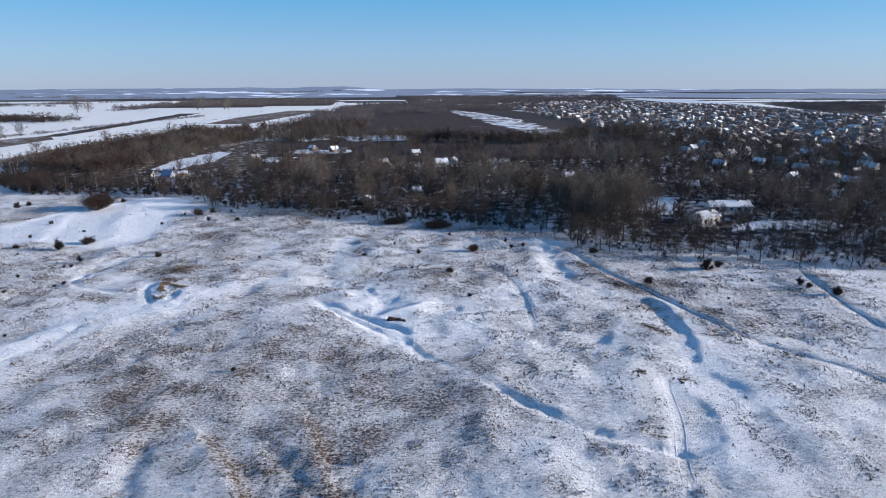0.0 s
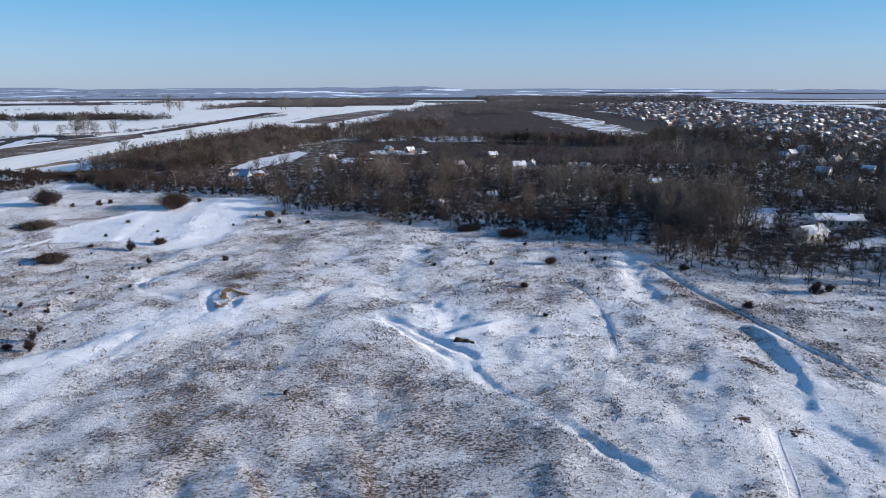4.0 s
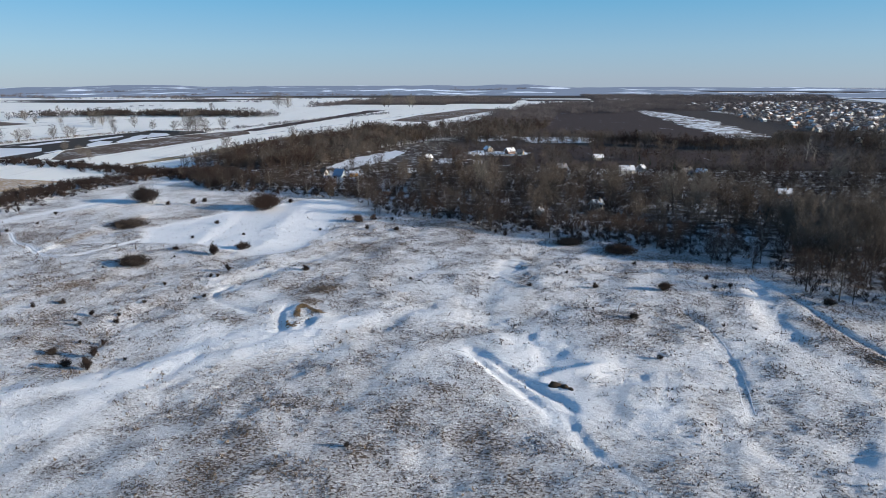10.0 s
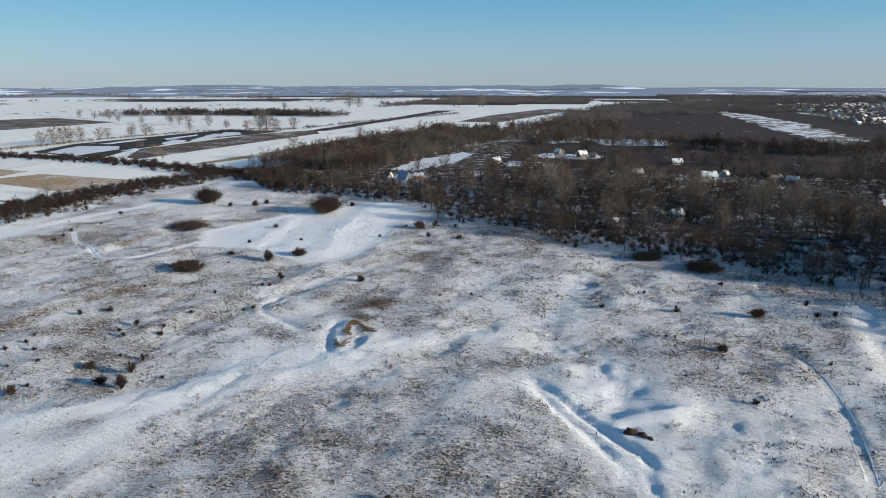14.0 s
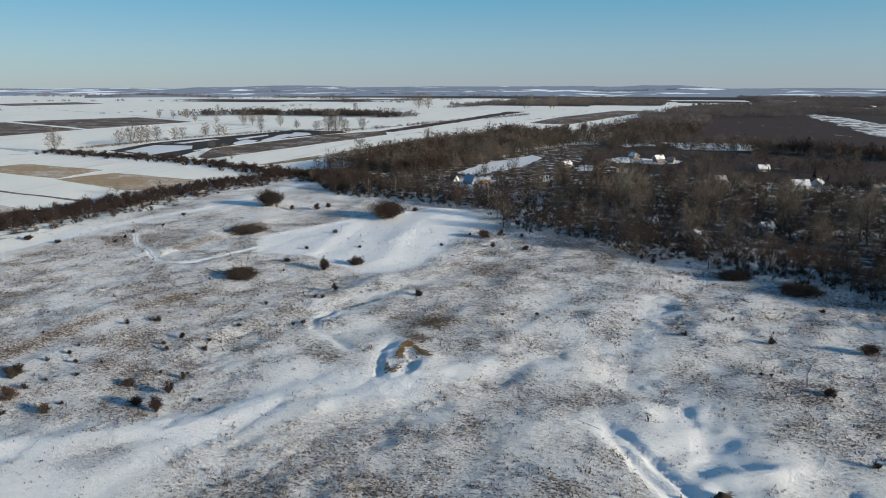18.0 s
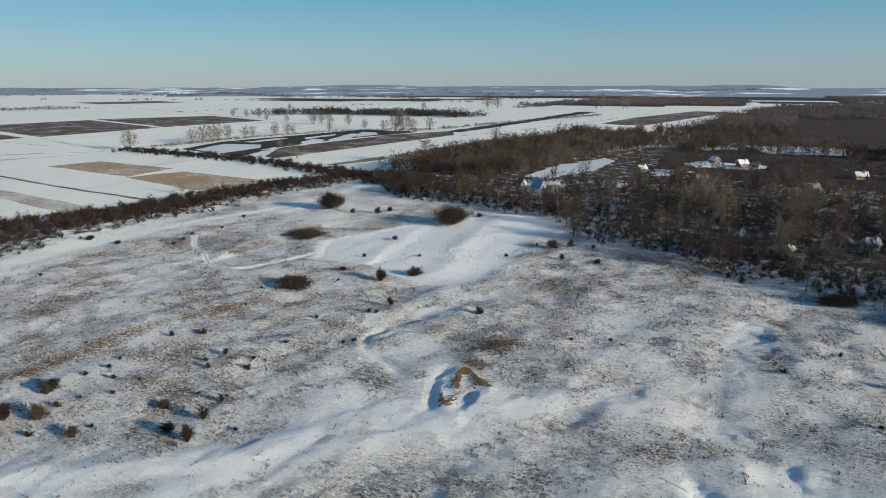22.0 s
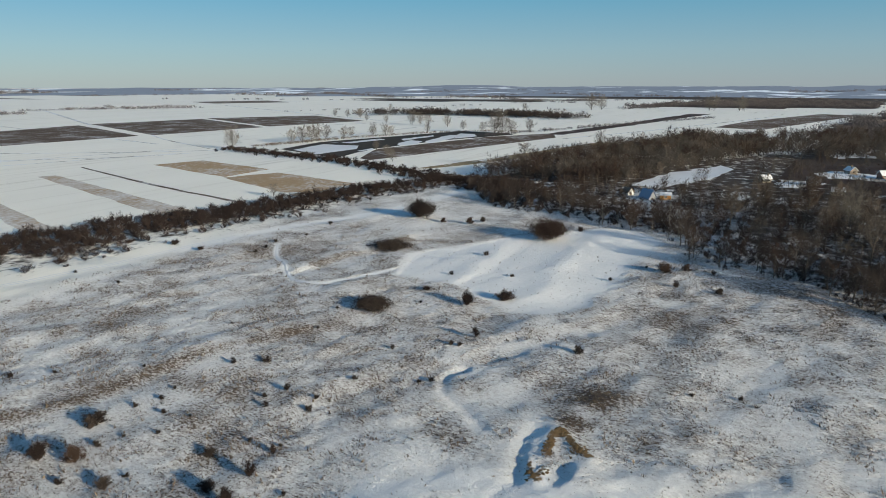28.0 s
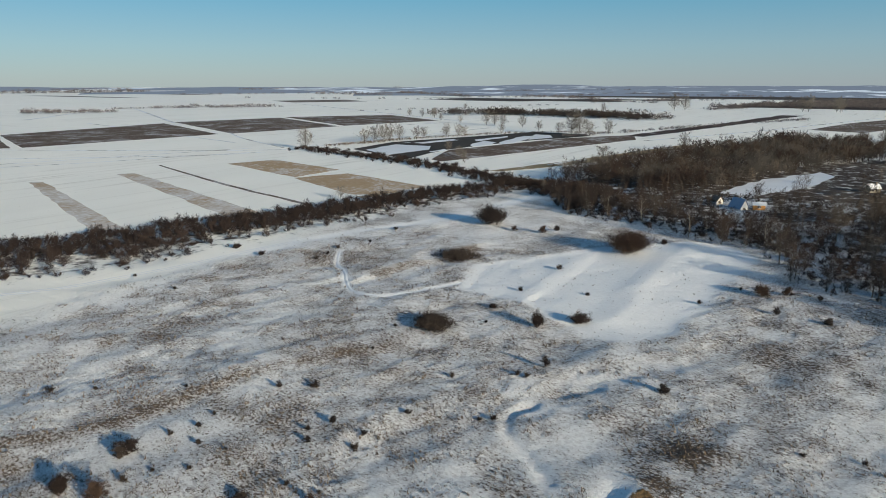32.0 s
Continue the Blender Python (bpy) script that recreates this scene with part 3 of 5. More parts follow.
PLOW = "bare dark ploughed field with traces of snow"
plot("field_plough", [(-731, 407), (-768, 610), (-569, 533), (-580, 357)], M_PLOW, PLOW)
plot("field_plough", [(-777, 632), (-749, 782), (-552, 689), (-564, 546)], M_PLOW, PLOW)
plot("field_plough", [(-754, 797), (-671, 934), (-523, 848), (-554, 700)], M_PLOW, PLOW)
plot("field_plough", [(-760, 360), (-668, 380), (-583, 350), (-640, 290)], M_PLOW, PLOW)
plot("field_plough", [(-1409, 1368), (-1324, 1561), (-1165, 1470), (-1252, 1297)], M_PLOW, PLOW)
plot("field_plough", [(-96, 922), (-70, 1075), (16, 1346), (72, 1326), (-44, 903)], M_PLOW, PLOW)
STUB = "pale straw-coloured stubble field half covered in snow"
plot("field_stubble", [(-362, 377), (-354, 409), (-283, 393), (-282, 356)], M_STUBBLE, STUB, ragged=1.4, step=4.0)
plot("field_stubble", [(-280, 354), (-268, 384), (-204, 368), (-206, 324)], M_STUBBLE, STUB, ragged=1.4, step=4.0)
plot("field_stubble", [(-372, 309), (-368, 317), (-212, 274), (-215, 261)], M_STUBBLE_THIN, "thin strip of stubble showing through snow", ragged=1.4, step=4.0)
plot("field_stubble", [(-380, 266), (-375, 271), (-233, 228), (-234, 218)], M_STUBBLE_THIN, "thin strip of stubble showing through snow", ragged=1.4, step=4.0)
plot("field_ditch", [(-390, 348.5), (-303, 321.8), (-260, 310.5), (-215, 300.5), (-215, 298.6), (-261, 308.6), (-304, 319.8), (-390, 347)], M_PLOW, "narrow dark weedy ditch across the snow field", "ditch", ragged=0.8)
plot("pond", [(-360, 493), (-372, 557), (-351, 634), (-325, 730), (-270, 733), (-257, 713), (-288, 619), (-298, 530), (-293, 500), (-285, 462), (-313, 473)], M_ICE, "dark half-frozen pond with tongues of snow on its ice", "pond", lift=0.06)
plot("field_bare", [(-269, 467), (-295, 527), (-267, 677), (-227, 748), (-208, 697), (-243, 528), (-257, 461)], M_PLOW, "dark bare strip of earth beside the pond", lift=0.07)
for poly in ([(-347, 492), (-357, 542), (-324, 544), (-309, 522), (-310, 497), (-310, 474)], [(-303, 571), (-314, 610), (-299, 604), (-288, 581), (-294, 562)], [(-297, 605), (-310, 681), (-298, 679), (-286, 632), (-283, 589)],
             [(-287, 644), (-310, 704), (-293, 701), (-280, 677)], [(-300, 509), (-302, 533), (-296, 524), (-296, 507)], [(-327, 618), (-322, 671), (-315, 660), (-317, 605)], [(-352, 560), (-346, 610), (-336, 606), (-342, 560)]):
    plot("snow_patch", poly, M_SNOW, "tongue of snow lying on the pond's ice", "snow", lift=0.1, ragged=3.0, step=6.0)
plot("bank", [(-208, 437), (-191, 507), (-159, 669), (-145, 660), (-178, 497), (-200, 441)], M_BANK, "dry grassy bank along a snow-covered field", "bank")
plot("bank", [(-233, 732), (-200, 980), (-169, 1254), (-140, 1257), (-180, 960), (-212, 734)], M_SCRUB, "dark grassy strip between two snow fields", "bank", lift=0.07, ragged=6)
plot("fen", [(110, 600), (205, 570), (250, 640), (252, 722), (250, 829), (270, 1000), (285, 1190), (140, 1133), (95, 815), (60, 690)], M_SCRUB, "brown winter fen with dead reeds", "fen")
plot("fen", [(-15, 470), (60, 440), (250, 420), (285, 495), (190, 512), (110, 558), (40, 575), (-10, 560)], M_SCRUB, "brown scrubby clearing with little snow", "fen", lift=0.11)
M_RUT = field_material("rutted_snow", (0.26, 0.23, 0.2), (0.42, 0.38, 0.34), 0.6, 0.35, 0.4)
M_FLATS = field_material("snowy_flats", (0.13, 0.105, 0.085), (0.22, 0.18, 0.15), 0.52, 0.12, 0.3, 0.05, 0.3)
plot("river", [(319, 1292), (331, 1122), (321, 917), (294, 735), (278, 626), (255, 637), (247, 668), (254, 807), (276, 994), (285, 1155)], M_FLATS, "snow-covered frozen river flats", "river", lift=0.2, ragged=16, step=8.0)
plot("snow_patch", [(-79, 427), (-69, 489), (-48, 538), (-38, 520), (-46, 470), (-64, 426)], M_SNOW, "smooth snow in a forest clearing", "clearing", ragged=4.0, step=3.0)
plot("snow_patch", [(140, 229), (146, 228), (157, 244), (171, 264), (153, 270), (142, 246)], M_SNOW, "smooth snow in a garden clearing", "clearing", lift=0.05)
plot("snow_patch", [(146, 198), (168, 210), (196, 202), (190, 192)], M_RUT, "snow-covered farm yard", "yard", lift=0.05, ragged=5.0, step=3.0)
plot("field_snow", [(1129, 2193), (1229, 1986), (1046, 1345), (909, 1201), (987, 1646)], M_SNOW, "open snow field beyond the village", lift=0.3)
plot("field_snow", [(421, 2214), (518, 2106), (455, 1850), (388, 1996)], M_SNOW, "open snow field among woods", lift=0.3)
for line, wide in (([(-520, 300), (-420, 395), (-398, 440)], 2.5), ([(-640, 300), (-420, 440), (-400, 520), (-395, 800)], 3), ([(-700, 640), (-540, 530), (-410, 470)], 2.5), ([(-520, 700), (-470, 900), (-330, 1500)], 4),
                   ([(-850, 560), (-480, 480)], 3), ([(-1300, 900), (-760, 620)], 5), ([(-198, 690), (-130, 900), (-40, 1250)], 4), ([(-1200, 1250), (-500, 860)], 5), ([(-420, 250), (-300, 190), (-240, 150)], 2), ([(-986, 550), (-1187, 800), (-1150, 1172)], 6), ([(-1305, 1265), (-1200, 1560), (-1112, 1840)], 8), ([(-470, 268), (-440, 330), (-425, 378), (-405, 432)], 2.2), ([(-478, 290), (-455, 370), (-430, 455)], 2.2)):
    left, right = [], []
    pts = spline(line, 5)
    for k, p in enumerate(pts):
        d = pts[min(k + 1, len(pts) - 1)] - pts[max(k - 1, 0)]
        d = d / (np.hypot(*d) + 1e-9) * wide / 2
        left.append((p[0] - d[1], p[1] + d[0])), right.append((p[0] + d[1], p[1] - d[0]))
    plot("field_track", left + right[::-1], M_RUT, "rutted farm track in the snow", "track", lift=0.03, ragged=0.6)
for poly in ([(-15, 455), (0, 465), (8, 480), (-8, 485)], [(13, 719), (43, 742), (39, 626), (14, 618)], [(47, 668), (120, 664), (112, 605), (62, 600)], [(5, 500), (40, 498), (48, 520), (12, 535)], [(80, 395), (110, 400), (104, 425), (78, 415)]):
    plot("snow_patch", poly, M_RUT, "patch of snow among bare trees", "clearing", lift=0.13, ragged=14, step=4.0)


def ribbon(name, line, wide, mat, label, category="path", lift=0.03, step=0.7, ragged=0.35):
    """A narrow trodden or driven strip that follows the ground."""
    pts = spline(line, 3)
    seg = np.hypot(*np.diff(pts, axis=0).T)
    run = np.concatenate([[0], np.cumsum(seg)])
    at = np.arange(0, run[-1], step)
    x, y = np.interp(at, run, pts[:, 0]), np.interp(at, run, pts[:, 1])
    dx, dy = np.gradient(x), np.gradient(y)
    n = np.hypot(dx, dy) + 1e-9
    wob = 1 + ragged * 2 * (fbm(x * 3, y * 3, 2.0, 2, 7) - 0.5)
    off = (fbm(x, y, 1.6, 2, 9) - 0.5) * wide * ragged * 2
    rows = []
    for k in (-0.5, -0.17, 0.17, 0.5):
        px, py = x - dy / n * (wide * wob * k + off), y + dx / n * (wide * wob * k + off)
        rows.append(np.stack([px, py, height(px, py) + (lift if abs(k) < 0.3 else -0.06)], 1))
    m = len(x)
    i = np.arange(m - 1)
    faces = np.vstack([np.stack([i + k * m, i + (k + 1) * m, i + 1 + (k + 1) * m, i + 1 + k * m], 1)[:, ::-1] for k in range(3)])
    return tagged(new(name, mesh_of(name, np.vstack(rows), faces, [mat], smooth=True)), label, category, "", "structure")


def beside(line, gap):
    pts = np.asarray(line, float)
    d = np.gradient(pts, axis=0)
    d /= np.hypot(*d.T)[:, None] + 1e-9
    return pts + np.stack([-d[:, 1], d[:, 0]], 1) * gap


M_TROD = field_material("trodden_snow", (0.13, 0.105, 0.085), (0.26, 0.22, 0.18), 0.5, 2.2, 0.2, 0.08)
# rut colour: bared grass, plus the shade inside the ruts painted in
M_SHADED_RUT = field_material("packed_shaded_ruts", (0.34, 0.31, 0.29), (0.52, 0.5, 0.49), 0.6, 2.2, 0.2, 0.12)
ribbon("path", [(-17, 154), (-10, 154), (-4, 153.7), (1, 150), (6, 147)], 0.55, M_TROD, "narrow dark footpath trodden through snow")
ribbon("path", [(38, 83), (41, 77), (46, 73), (51, 69.5)], 0.5, M_TROD, "narrow dark footpath trodden through snow")
ribbon("path", RING, 0.7, M_SNOW, "faint ring track in the snow", lift=0.02)
ribbon("path", CURVE, 0.4, M_TROD, "thin curved footpath round a bush")
ribbon("path", CURVE_B, 0.4, M_TROD, "thin footpath towards the wood")
for line, mat, gap in ((TRACK, M_SHADED_RUT, 0.8), (TRACK_B, M_SHADED_RUT, 0.8), (WHEELS, M_SHADED_RUT, 0.75), (WHEELS_B, M_SHADED_RUT, 0.75)):
    for sign in (-1, 1):
        ribbon("wheel_rut", beside(line, gap * sign)[::3], 0.4, mat, "wheel rut of a track through the meadow", "track", ragged=0.2)
ribbon("road", beside(ROAD, -0.8)[::3], 0.7, M_SNOW, "packed snow wheel rut of the field road", "road", lift=0.04, ragged=0.2)
ribbon("road", beside(ROAD, 0.8)[::3], 0.7, M_SNOW, "packed snow wheel rut of the field road", "road", lift=0.04, ragged=0.2)
ribbon("path", BEND[::4], 1.0, M_SNOW, "smooth white track curving over the meadow", lift=0.13, ragged=0.2)


# ---------- plants ----------
class Plant:
    """Wood as tapered prisms, twigs as slim triangles."""

    def __init__(self, seed):
        self.rng = np.random.default_rng(seed)
        self.v, self.f, self.k, self.n = [], [], [], 0

    def limb(self, a, b, ra, rb, sides=4, kind=0):
        a, b = np.asarray(a, float), np.asarray(b, float)
        way = (b - a) / (np.linalg.norm(b - a) + 1e-9)
        u = np.cross(way, (0.31, 0.9, 0.2))
        u /= np.linalg.norm(u) + 1e-9
        w = np.cross(way, u)
        ang = np.arange(sides) * 2 * np.pi / sides
        ring = np.cos(ang)[:, None] * u + np.sin(ang)[:, None] * w
        self.v.append(np.vstack([a + ring * ra, b + ring * rb]))
        i = np.arange(sides)
        j = (i + 1) % sides
        self.f.append(self.n + np.vstack([np.stack([i, j, j + sides], 1), np.stack([i, j + sides, i + sides], 1)]))
        self.k.append(np.full(2 * sides, kind))
        self.n += 2 * sides

    def slips(self, at, way, length, width, kind=1):
        """Slim triangles from the places at, along way."""
        r = self.rng.normal(size=at.shape)
        across = np.cross(way, r)
        across /= np.linalg.norm(across, axis=1)[:, None] + 1e-9
        w = (width * 0.5)[:, None] * across
        m = len(at)
        self.v.append(np.stack([at - w, at + w, at + way * length[:, None]], 1).reshape(-1, 3))
        self.f.append(self.n + np.arange(3 * m).reshape(m, 3))
        self.k.append(np.full(m, kind))
        self.n += 3 * m

    def done(self):
        return np.vstack(self.v), np.vstack(self.f), np.concatenate(self.k)


def unit(v):
    return v / (np.linalg.norm(v, axis=-1, keepdims=True) + 1e-9)


def bare_tree(seed, tall, spread, stem, limbs, twigs, slim=0.05, steep=0.9, lean=0.05, sides=4, sub=3, fill=0.5, long=1.0):
    """A leafless tree: trunk, limbs, branches and a haze of twigs. tall: metres; spread: reach of limbs as a share of it; stem: where the crown begins; fill: share of twigs all through the crown."""
    p = Plant(seed)
    r = p.rng
    knots = [np.zeros(3)]
    for k in range(1, 6):
        knots.append(knots[-1] + np.array([r.normal() * lean * tall * 0.2, r.normal() * lean * tall * 0.2, tall * 0.19]))
    radius = [tall * 0.019 * (1 - 0.17 * k) for k in range(6)]
    for k in range(5):
        p.limb(knots[k] - (0, 0, 0.3 if k == 0 else 0), knots[k + 1], radius[k] * (1.3 if k == 0 else 1), radius[k + 1], sides + 1)
    ends, ways = [], []
    for k in range(limbs):
        h = stem + (0.93 - stem) * (k + r.random()) / limbs
        seg = min(4, int(h / 0.19))
        u = h / 0.19 - seg
        at = knots[seg] * (1 - min(u, 1)) + knots[seg + 1] * min(u, 1)
        turn = k * 2.4 + r.normal() * 0.4
        reach = tall * spread * (1.15 - 0.75 * h) * (0.75 + 0.5 * r.random())
        out = np.array([math.cos(turn), math.sin(turn), steep * (0.6 + 0.7 * r.random())])
        mid = at + out * reach * 0.5
        tip = mid + (out * (0.75, 0.75, 1.25) + r.normal(size=3) * 0.14) * reach * 0.5
        rad = tall * 0.0085 * (1.2 - h)
        p.limb(at, mid, rad, rad * 0.7, 3)
        p.limb(mid, tip, rad * 0.7, rad * 0.25, 3)
        for q in (mid, mid * 0.5 + tip * 0.5, tip):
            ends.append(q), ways.append(tip - at)
        for j in range(sub):
            s = at + (tip - at) * (0.35 + 0.6 * r.random())
            w = (tip - at) * 0.45 + r.normal(size=3) * reach * 0.22
            w[2] = abs(w[2]) * 0.9
            p.limb(s, s + w, rad * 0.4, rad * 0.12, 3, 1)
            ends += [s + w * 0.4, s + w * 0.75, s + w]
            ways += [w, w, w]
    ends.append(knots[-1]), ways.append(np.array([0, 0, tall * 0.2]))
    ends, ways = np.array(ends), unit(np.array(ways))
    pick = r.integers(0, len(ends), twigs)
    way = unit(ways[pick] * 0.7 + r.normal(size=(twigs, 3)) * 0.6 + (0, 0, 0.1))
    size = tall * long * (0.05 + 0.1 * r.random(twigs))
    at = ends[pick] + r.normal(size=(twigs, 3)) * tall * 0.02
    ball = unit(r.normal(size=(twigs, 3))) * (r.random(twigs) ** 0.45)[:, None]
    lobe = 1 + 0.3 * np.sin(np.arctan2(ball[:, 1], ball[:, 0]) * 3 + seed) * np.cos(ball[:, 2] * 4 + seed)
    low = tall * (stem * 0.6 + 0.04)
    half = (tall * 0.98 - low) / 2
    cloud = ball * lobe[:, None] * (tall * spread * 0.95, tall * spread * 0.95, half) + (0, 0, low + half)
    cloud[:, :2] *= np.interp(cloud[:, 2] / tall, [0, 0.35, 0.7, 1.0], [0.45, 0.95, 1.05, 0.72])[:, None]
    cloud[:, :2] += np.array([np.interp(cloud[:, 2], [q[2] for q in knots], [q[a] for q in knots]) for a in (0, 1)]).T
    loose = r.random(twigs) < fill
    at = np.where(loose[:, None], cloud, at)
    way = np.where(loose[:, None], unit((cloud - (0, 0, tall * 0.25)) * (1, 1, 0.8) / tall + r.normal(size=(twigs, 3)) * 0.5 + (0, 0, 0.2)), way)
    p.slips(at, way, size, slim * (0.6 + 0.8 * r.random(twigs)))
    return p.done()


def shrub(seed, wide, tall, stems, twigs, slim=0.045, long=1.0):
    """A leafless bush: stems that fan up and out of the ground, forked, with twigs all along their upper parts."""
    p = Plant(seed)
    r = p.rng
    starts, ends = [], []
    thick = 0.012 + 0.006 * min(tall, 3.0)
    reach = 0.46 if wide > 6 else 0.4
    hubs = r.normal(size=(max(1, stems // 12), 2)) * wide * (0.13 if stems > 30 else 0.03)
    for k in range(stems):
        turn, off = k * 2.4 + r.random(), (0.15 + 0.85 * r.random()) ** 0.8
        hub = hubs[k % len(hubs)]
        c, q = math.cos(turn), math.sin(turn)
        a = np.array([hub[0] + c * off * wide * 0.07, hub[1] + q * off * wide * 0.07, -0.1])
        b = np.array([hub[0] + c * off * wide * reach, hub[1] + q * off * wide * reach, tall * (1.0 - 0.55 * off * off) * (0.6 + 0.38 * r.random())])
        m = a * 0.5 + b * 0.5 + (0, 0, tall * 0.07) + r.normal(size=3) * 0.04 * wide
        p.limb(a, m, thick, thick * 0.7, 3)
        p.limb(m, b, thick * 0.7, thick * 0.25, 3)
        starts += [a * 0.4 + m * 0.6, m]
        ends += [m, b]
        for _ in range(2):
            f = m + (b - m) * r.random() * 0.5
            g = f + (b - a) * 0.25 + r.normal(size=3) * (0.17 * wide, 0.17 * wide, 0.12 * tall)
            p.limb(f, g, thick * 0.4, thick * 0.12, 3, 1)
            starts.append(f)
            ends.append(g)
    starts, ends = np.array(starts), np.array(ends)
    pick = r.integers(0, len(starts), twigs)
    run = ends[pick] - starts[pick]
    at = starts[pick] + run * r.random(twigs)[:, None] + r.normal(size=(twigs, 3)) * 0.035 * wide
    way = unit(unit(run) * 0.6 + r.normal(size=(twigs, 3)) * 0.6 + (0, 0, 0.1))
    p.slips(at, way, min(tall, 3.2, wide) * long * (0.08 + 0.16 * r.random(twigs)), slim * (0.6 + 0.8 * r.random(twigs)))
    return p.done()


def pine(seed, tall):
    """A dark spruce: whorls of drooping needled boughs."""
    p = Plant(seed)
    r = p.rng
    p.limb((0, 0, -0.2), (0, 0, tall), tall * 0.018, 0.02, 5)
    for h in np.arange(0.12, 0.98, 0.055):
        reach = tall * 0.2 * (1.05 - h)
        turn = r.random(9) * 6.283
        at = np.stack([0 * turn, 0 * turn, np.full(9, tall * h)], 1)
        way = unit(np.stack([np.cos(turn), np.sin(turn), np.full(9, -0.25)], 1))
        p.slips(at, way, reach * (0.7 + 0.5 * r.random(9)), np.full(9, reach * 0.75))
    return p.done()


def split(plant, kind):
    v, f, k = plant
    f = f[k == kind]
    used, back = np.unique(f, return_inverse=True)
    return v[used], back.reshape(-1, 3)


def plant_thing(name, plant, wood, twigs, names=("trunk", "crown"), base=(0, 0, 0)):
    """A plant as an Empty with its wood and its twigs under it."""
    root = new(name)
    root.empty_display_size = 0.5
    for kind, mat in ((0, wood), (1, twigs)):
        v, f = split(plant, kind)
        part(names[kind], mesh_of(names[kind], v, f, [mat]), root)
    root.location = base
    return root


def spread_joined(plants, places, sizes, picks, seed, tall=None):
    """Many plants in one pair of arrays: (verts, faces, kinds, tones)."""
    r = np.random.default_rng(seed)
    vs, fs, ks, ts, n = [], [], [], [], 0
    turn = r.random(len(places)) * 6.283
    tone = r.random(len(places))
    for (x, y, z), size, pick, a, t in zip(places, sizes, picks, turn, tone):
        v, f, k = plants[pick]
        c, s = math.cos(a) * size, math.sin(a) * size
        w = np.empty_like(v)
        w[:, 0], w[:, 1], w[:, 2] = v[:, 0] * c - v[:, 1] * s + x, v[:, 0] * s + v[:, 1] * c + y, v[:, 2] * size + z
        vs.append(w), fs.append(f + n), ks.append(k), ts.append(np.full(len(v), t))
        n += len(v)
    return np.vstack(vs), np.vstack(fs), np.concatenate(ks), np.concatenate(ts)


def joined(name, plants, places, sizes, picks, mats, label, category, seed):
    v, f, k, t = spread_joined(plants, places, sizes, picks, seed)
    if len(mats) > 2:  # crowns differ from clump to clump
        c = v[f[:, 0]]
        kind = np.clip((fbm(np.round(c[:, 0] / 6), np.round(c[:, 1] / 6), 2.2, 2, seed) - 0.28) / 0.44 * (len(mats) - 1), 0, len(mats) - 2).astype(int)
        k = np.where(k == 1, 1 + kind, k)
    return stuff(name, mesh_of(name, v, f, mats, k, t), label, category)


def scatter(poly, spacing, seed, avoid=(), keep=None):
    """Places on an uneven grid inside a polygon, on the ground."""
    r = np.random.default_rng(seed)
    px, py = zip(*poly)
    gx, gy = np.meshgrid(np.arange(min(px), max(px), spacing), np.arange(min(py), max(py), spacing))
    x, y = gx.ravel() + r.uniform(-0.5, 0.5, gx.size) * spacing, gy.ravel() + r.uniform(-0.5, 0.5, gx.size) * spacing
    ok = inside(x, y, list(poly))
    for other in avoid:
        ok &= ~inside(x, y, list(other))
    if keep is not None:
        ok &= keep(x, y)
    x, y = x[ok], y[ok]
    return np.stack([x, y, height(x, y)], 1)


# what the woods leave open: clearings, yards and gardens
CLEAR = [[(-79, 427), (-69, 489), (-48, 538), (-38, 520), (-46, 470), (-64, 426)], [(139, 238), (153, 240), (171, 264), (153, 270)],
         [(150, 196), (170, 208), (190, 200), (186, 192)], [(-15, 455), (0, 465), (8, 480), (-8, 485)],
         [(5, 500), (40, 498), (48, 520), (12, 535)], [(80, 395), (110, 400), (104, 425), (78, 415)],
         [(-72, 380), (-50, 380), (-50, 402), (-72, 402)], [(155, 220), (185, 220), (185, 240), (155, 240)],
         [(151, 263), (157, 243), (144, 226), (140, 244)], [(186, 312), (203, 304), (192, 290), (180, 299)]]
seen_side = lambda x, y: x < y + 45  # noqa: E731
TREES = [bare_tree(100 + k, 9.4, 0.36, 0.16, 13, 1700, 0.036, 0.85, fill=0.4) for k in range(5)] + [bare_tree(120 + k, 10.5, 0.26, 0.16, 12, 1400, 0.036, 1.3, fill=0.4) for k in range(3)]
TALL = [bare_tree(140 + k, 14.0, 0.27, 0.2, 16, 1500, 0.05, 1.2, fill=0.4) for k in range(3)]
MID_TREES = [bare_tree(150 + k, 9.2, 0.4 if k < 3 else 0.3, 0.1, 6, 400, 0.075, 0.8 if k < 3 else 1.1, 0.05, 3, 0, 0.6, 1.6) for k in range(5)]
FAR_TREES = [bare_tree(160 + k, 9.0, 0.42 if k < 3 else 0.32, 0.06, 4, 230, 0.17, 0.9, 0.05, 3, 0, 0.7, 1.5) for k in range(5)]
BRUSH = [shrub(180 + k, 3.8, 2.3, 7, 300, 0.07, 1.8) for k in range(5)]
UNDER = [shrub(186 + k, 4.4, 2.6, 3, 64, 0.15, 2.2) for k in range(4)]
FAR_BRUSH = [shrub(190 + k, 4.5, 2.8, 4, 46, 0.27) for k in range(4)]


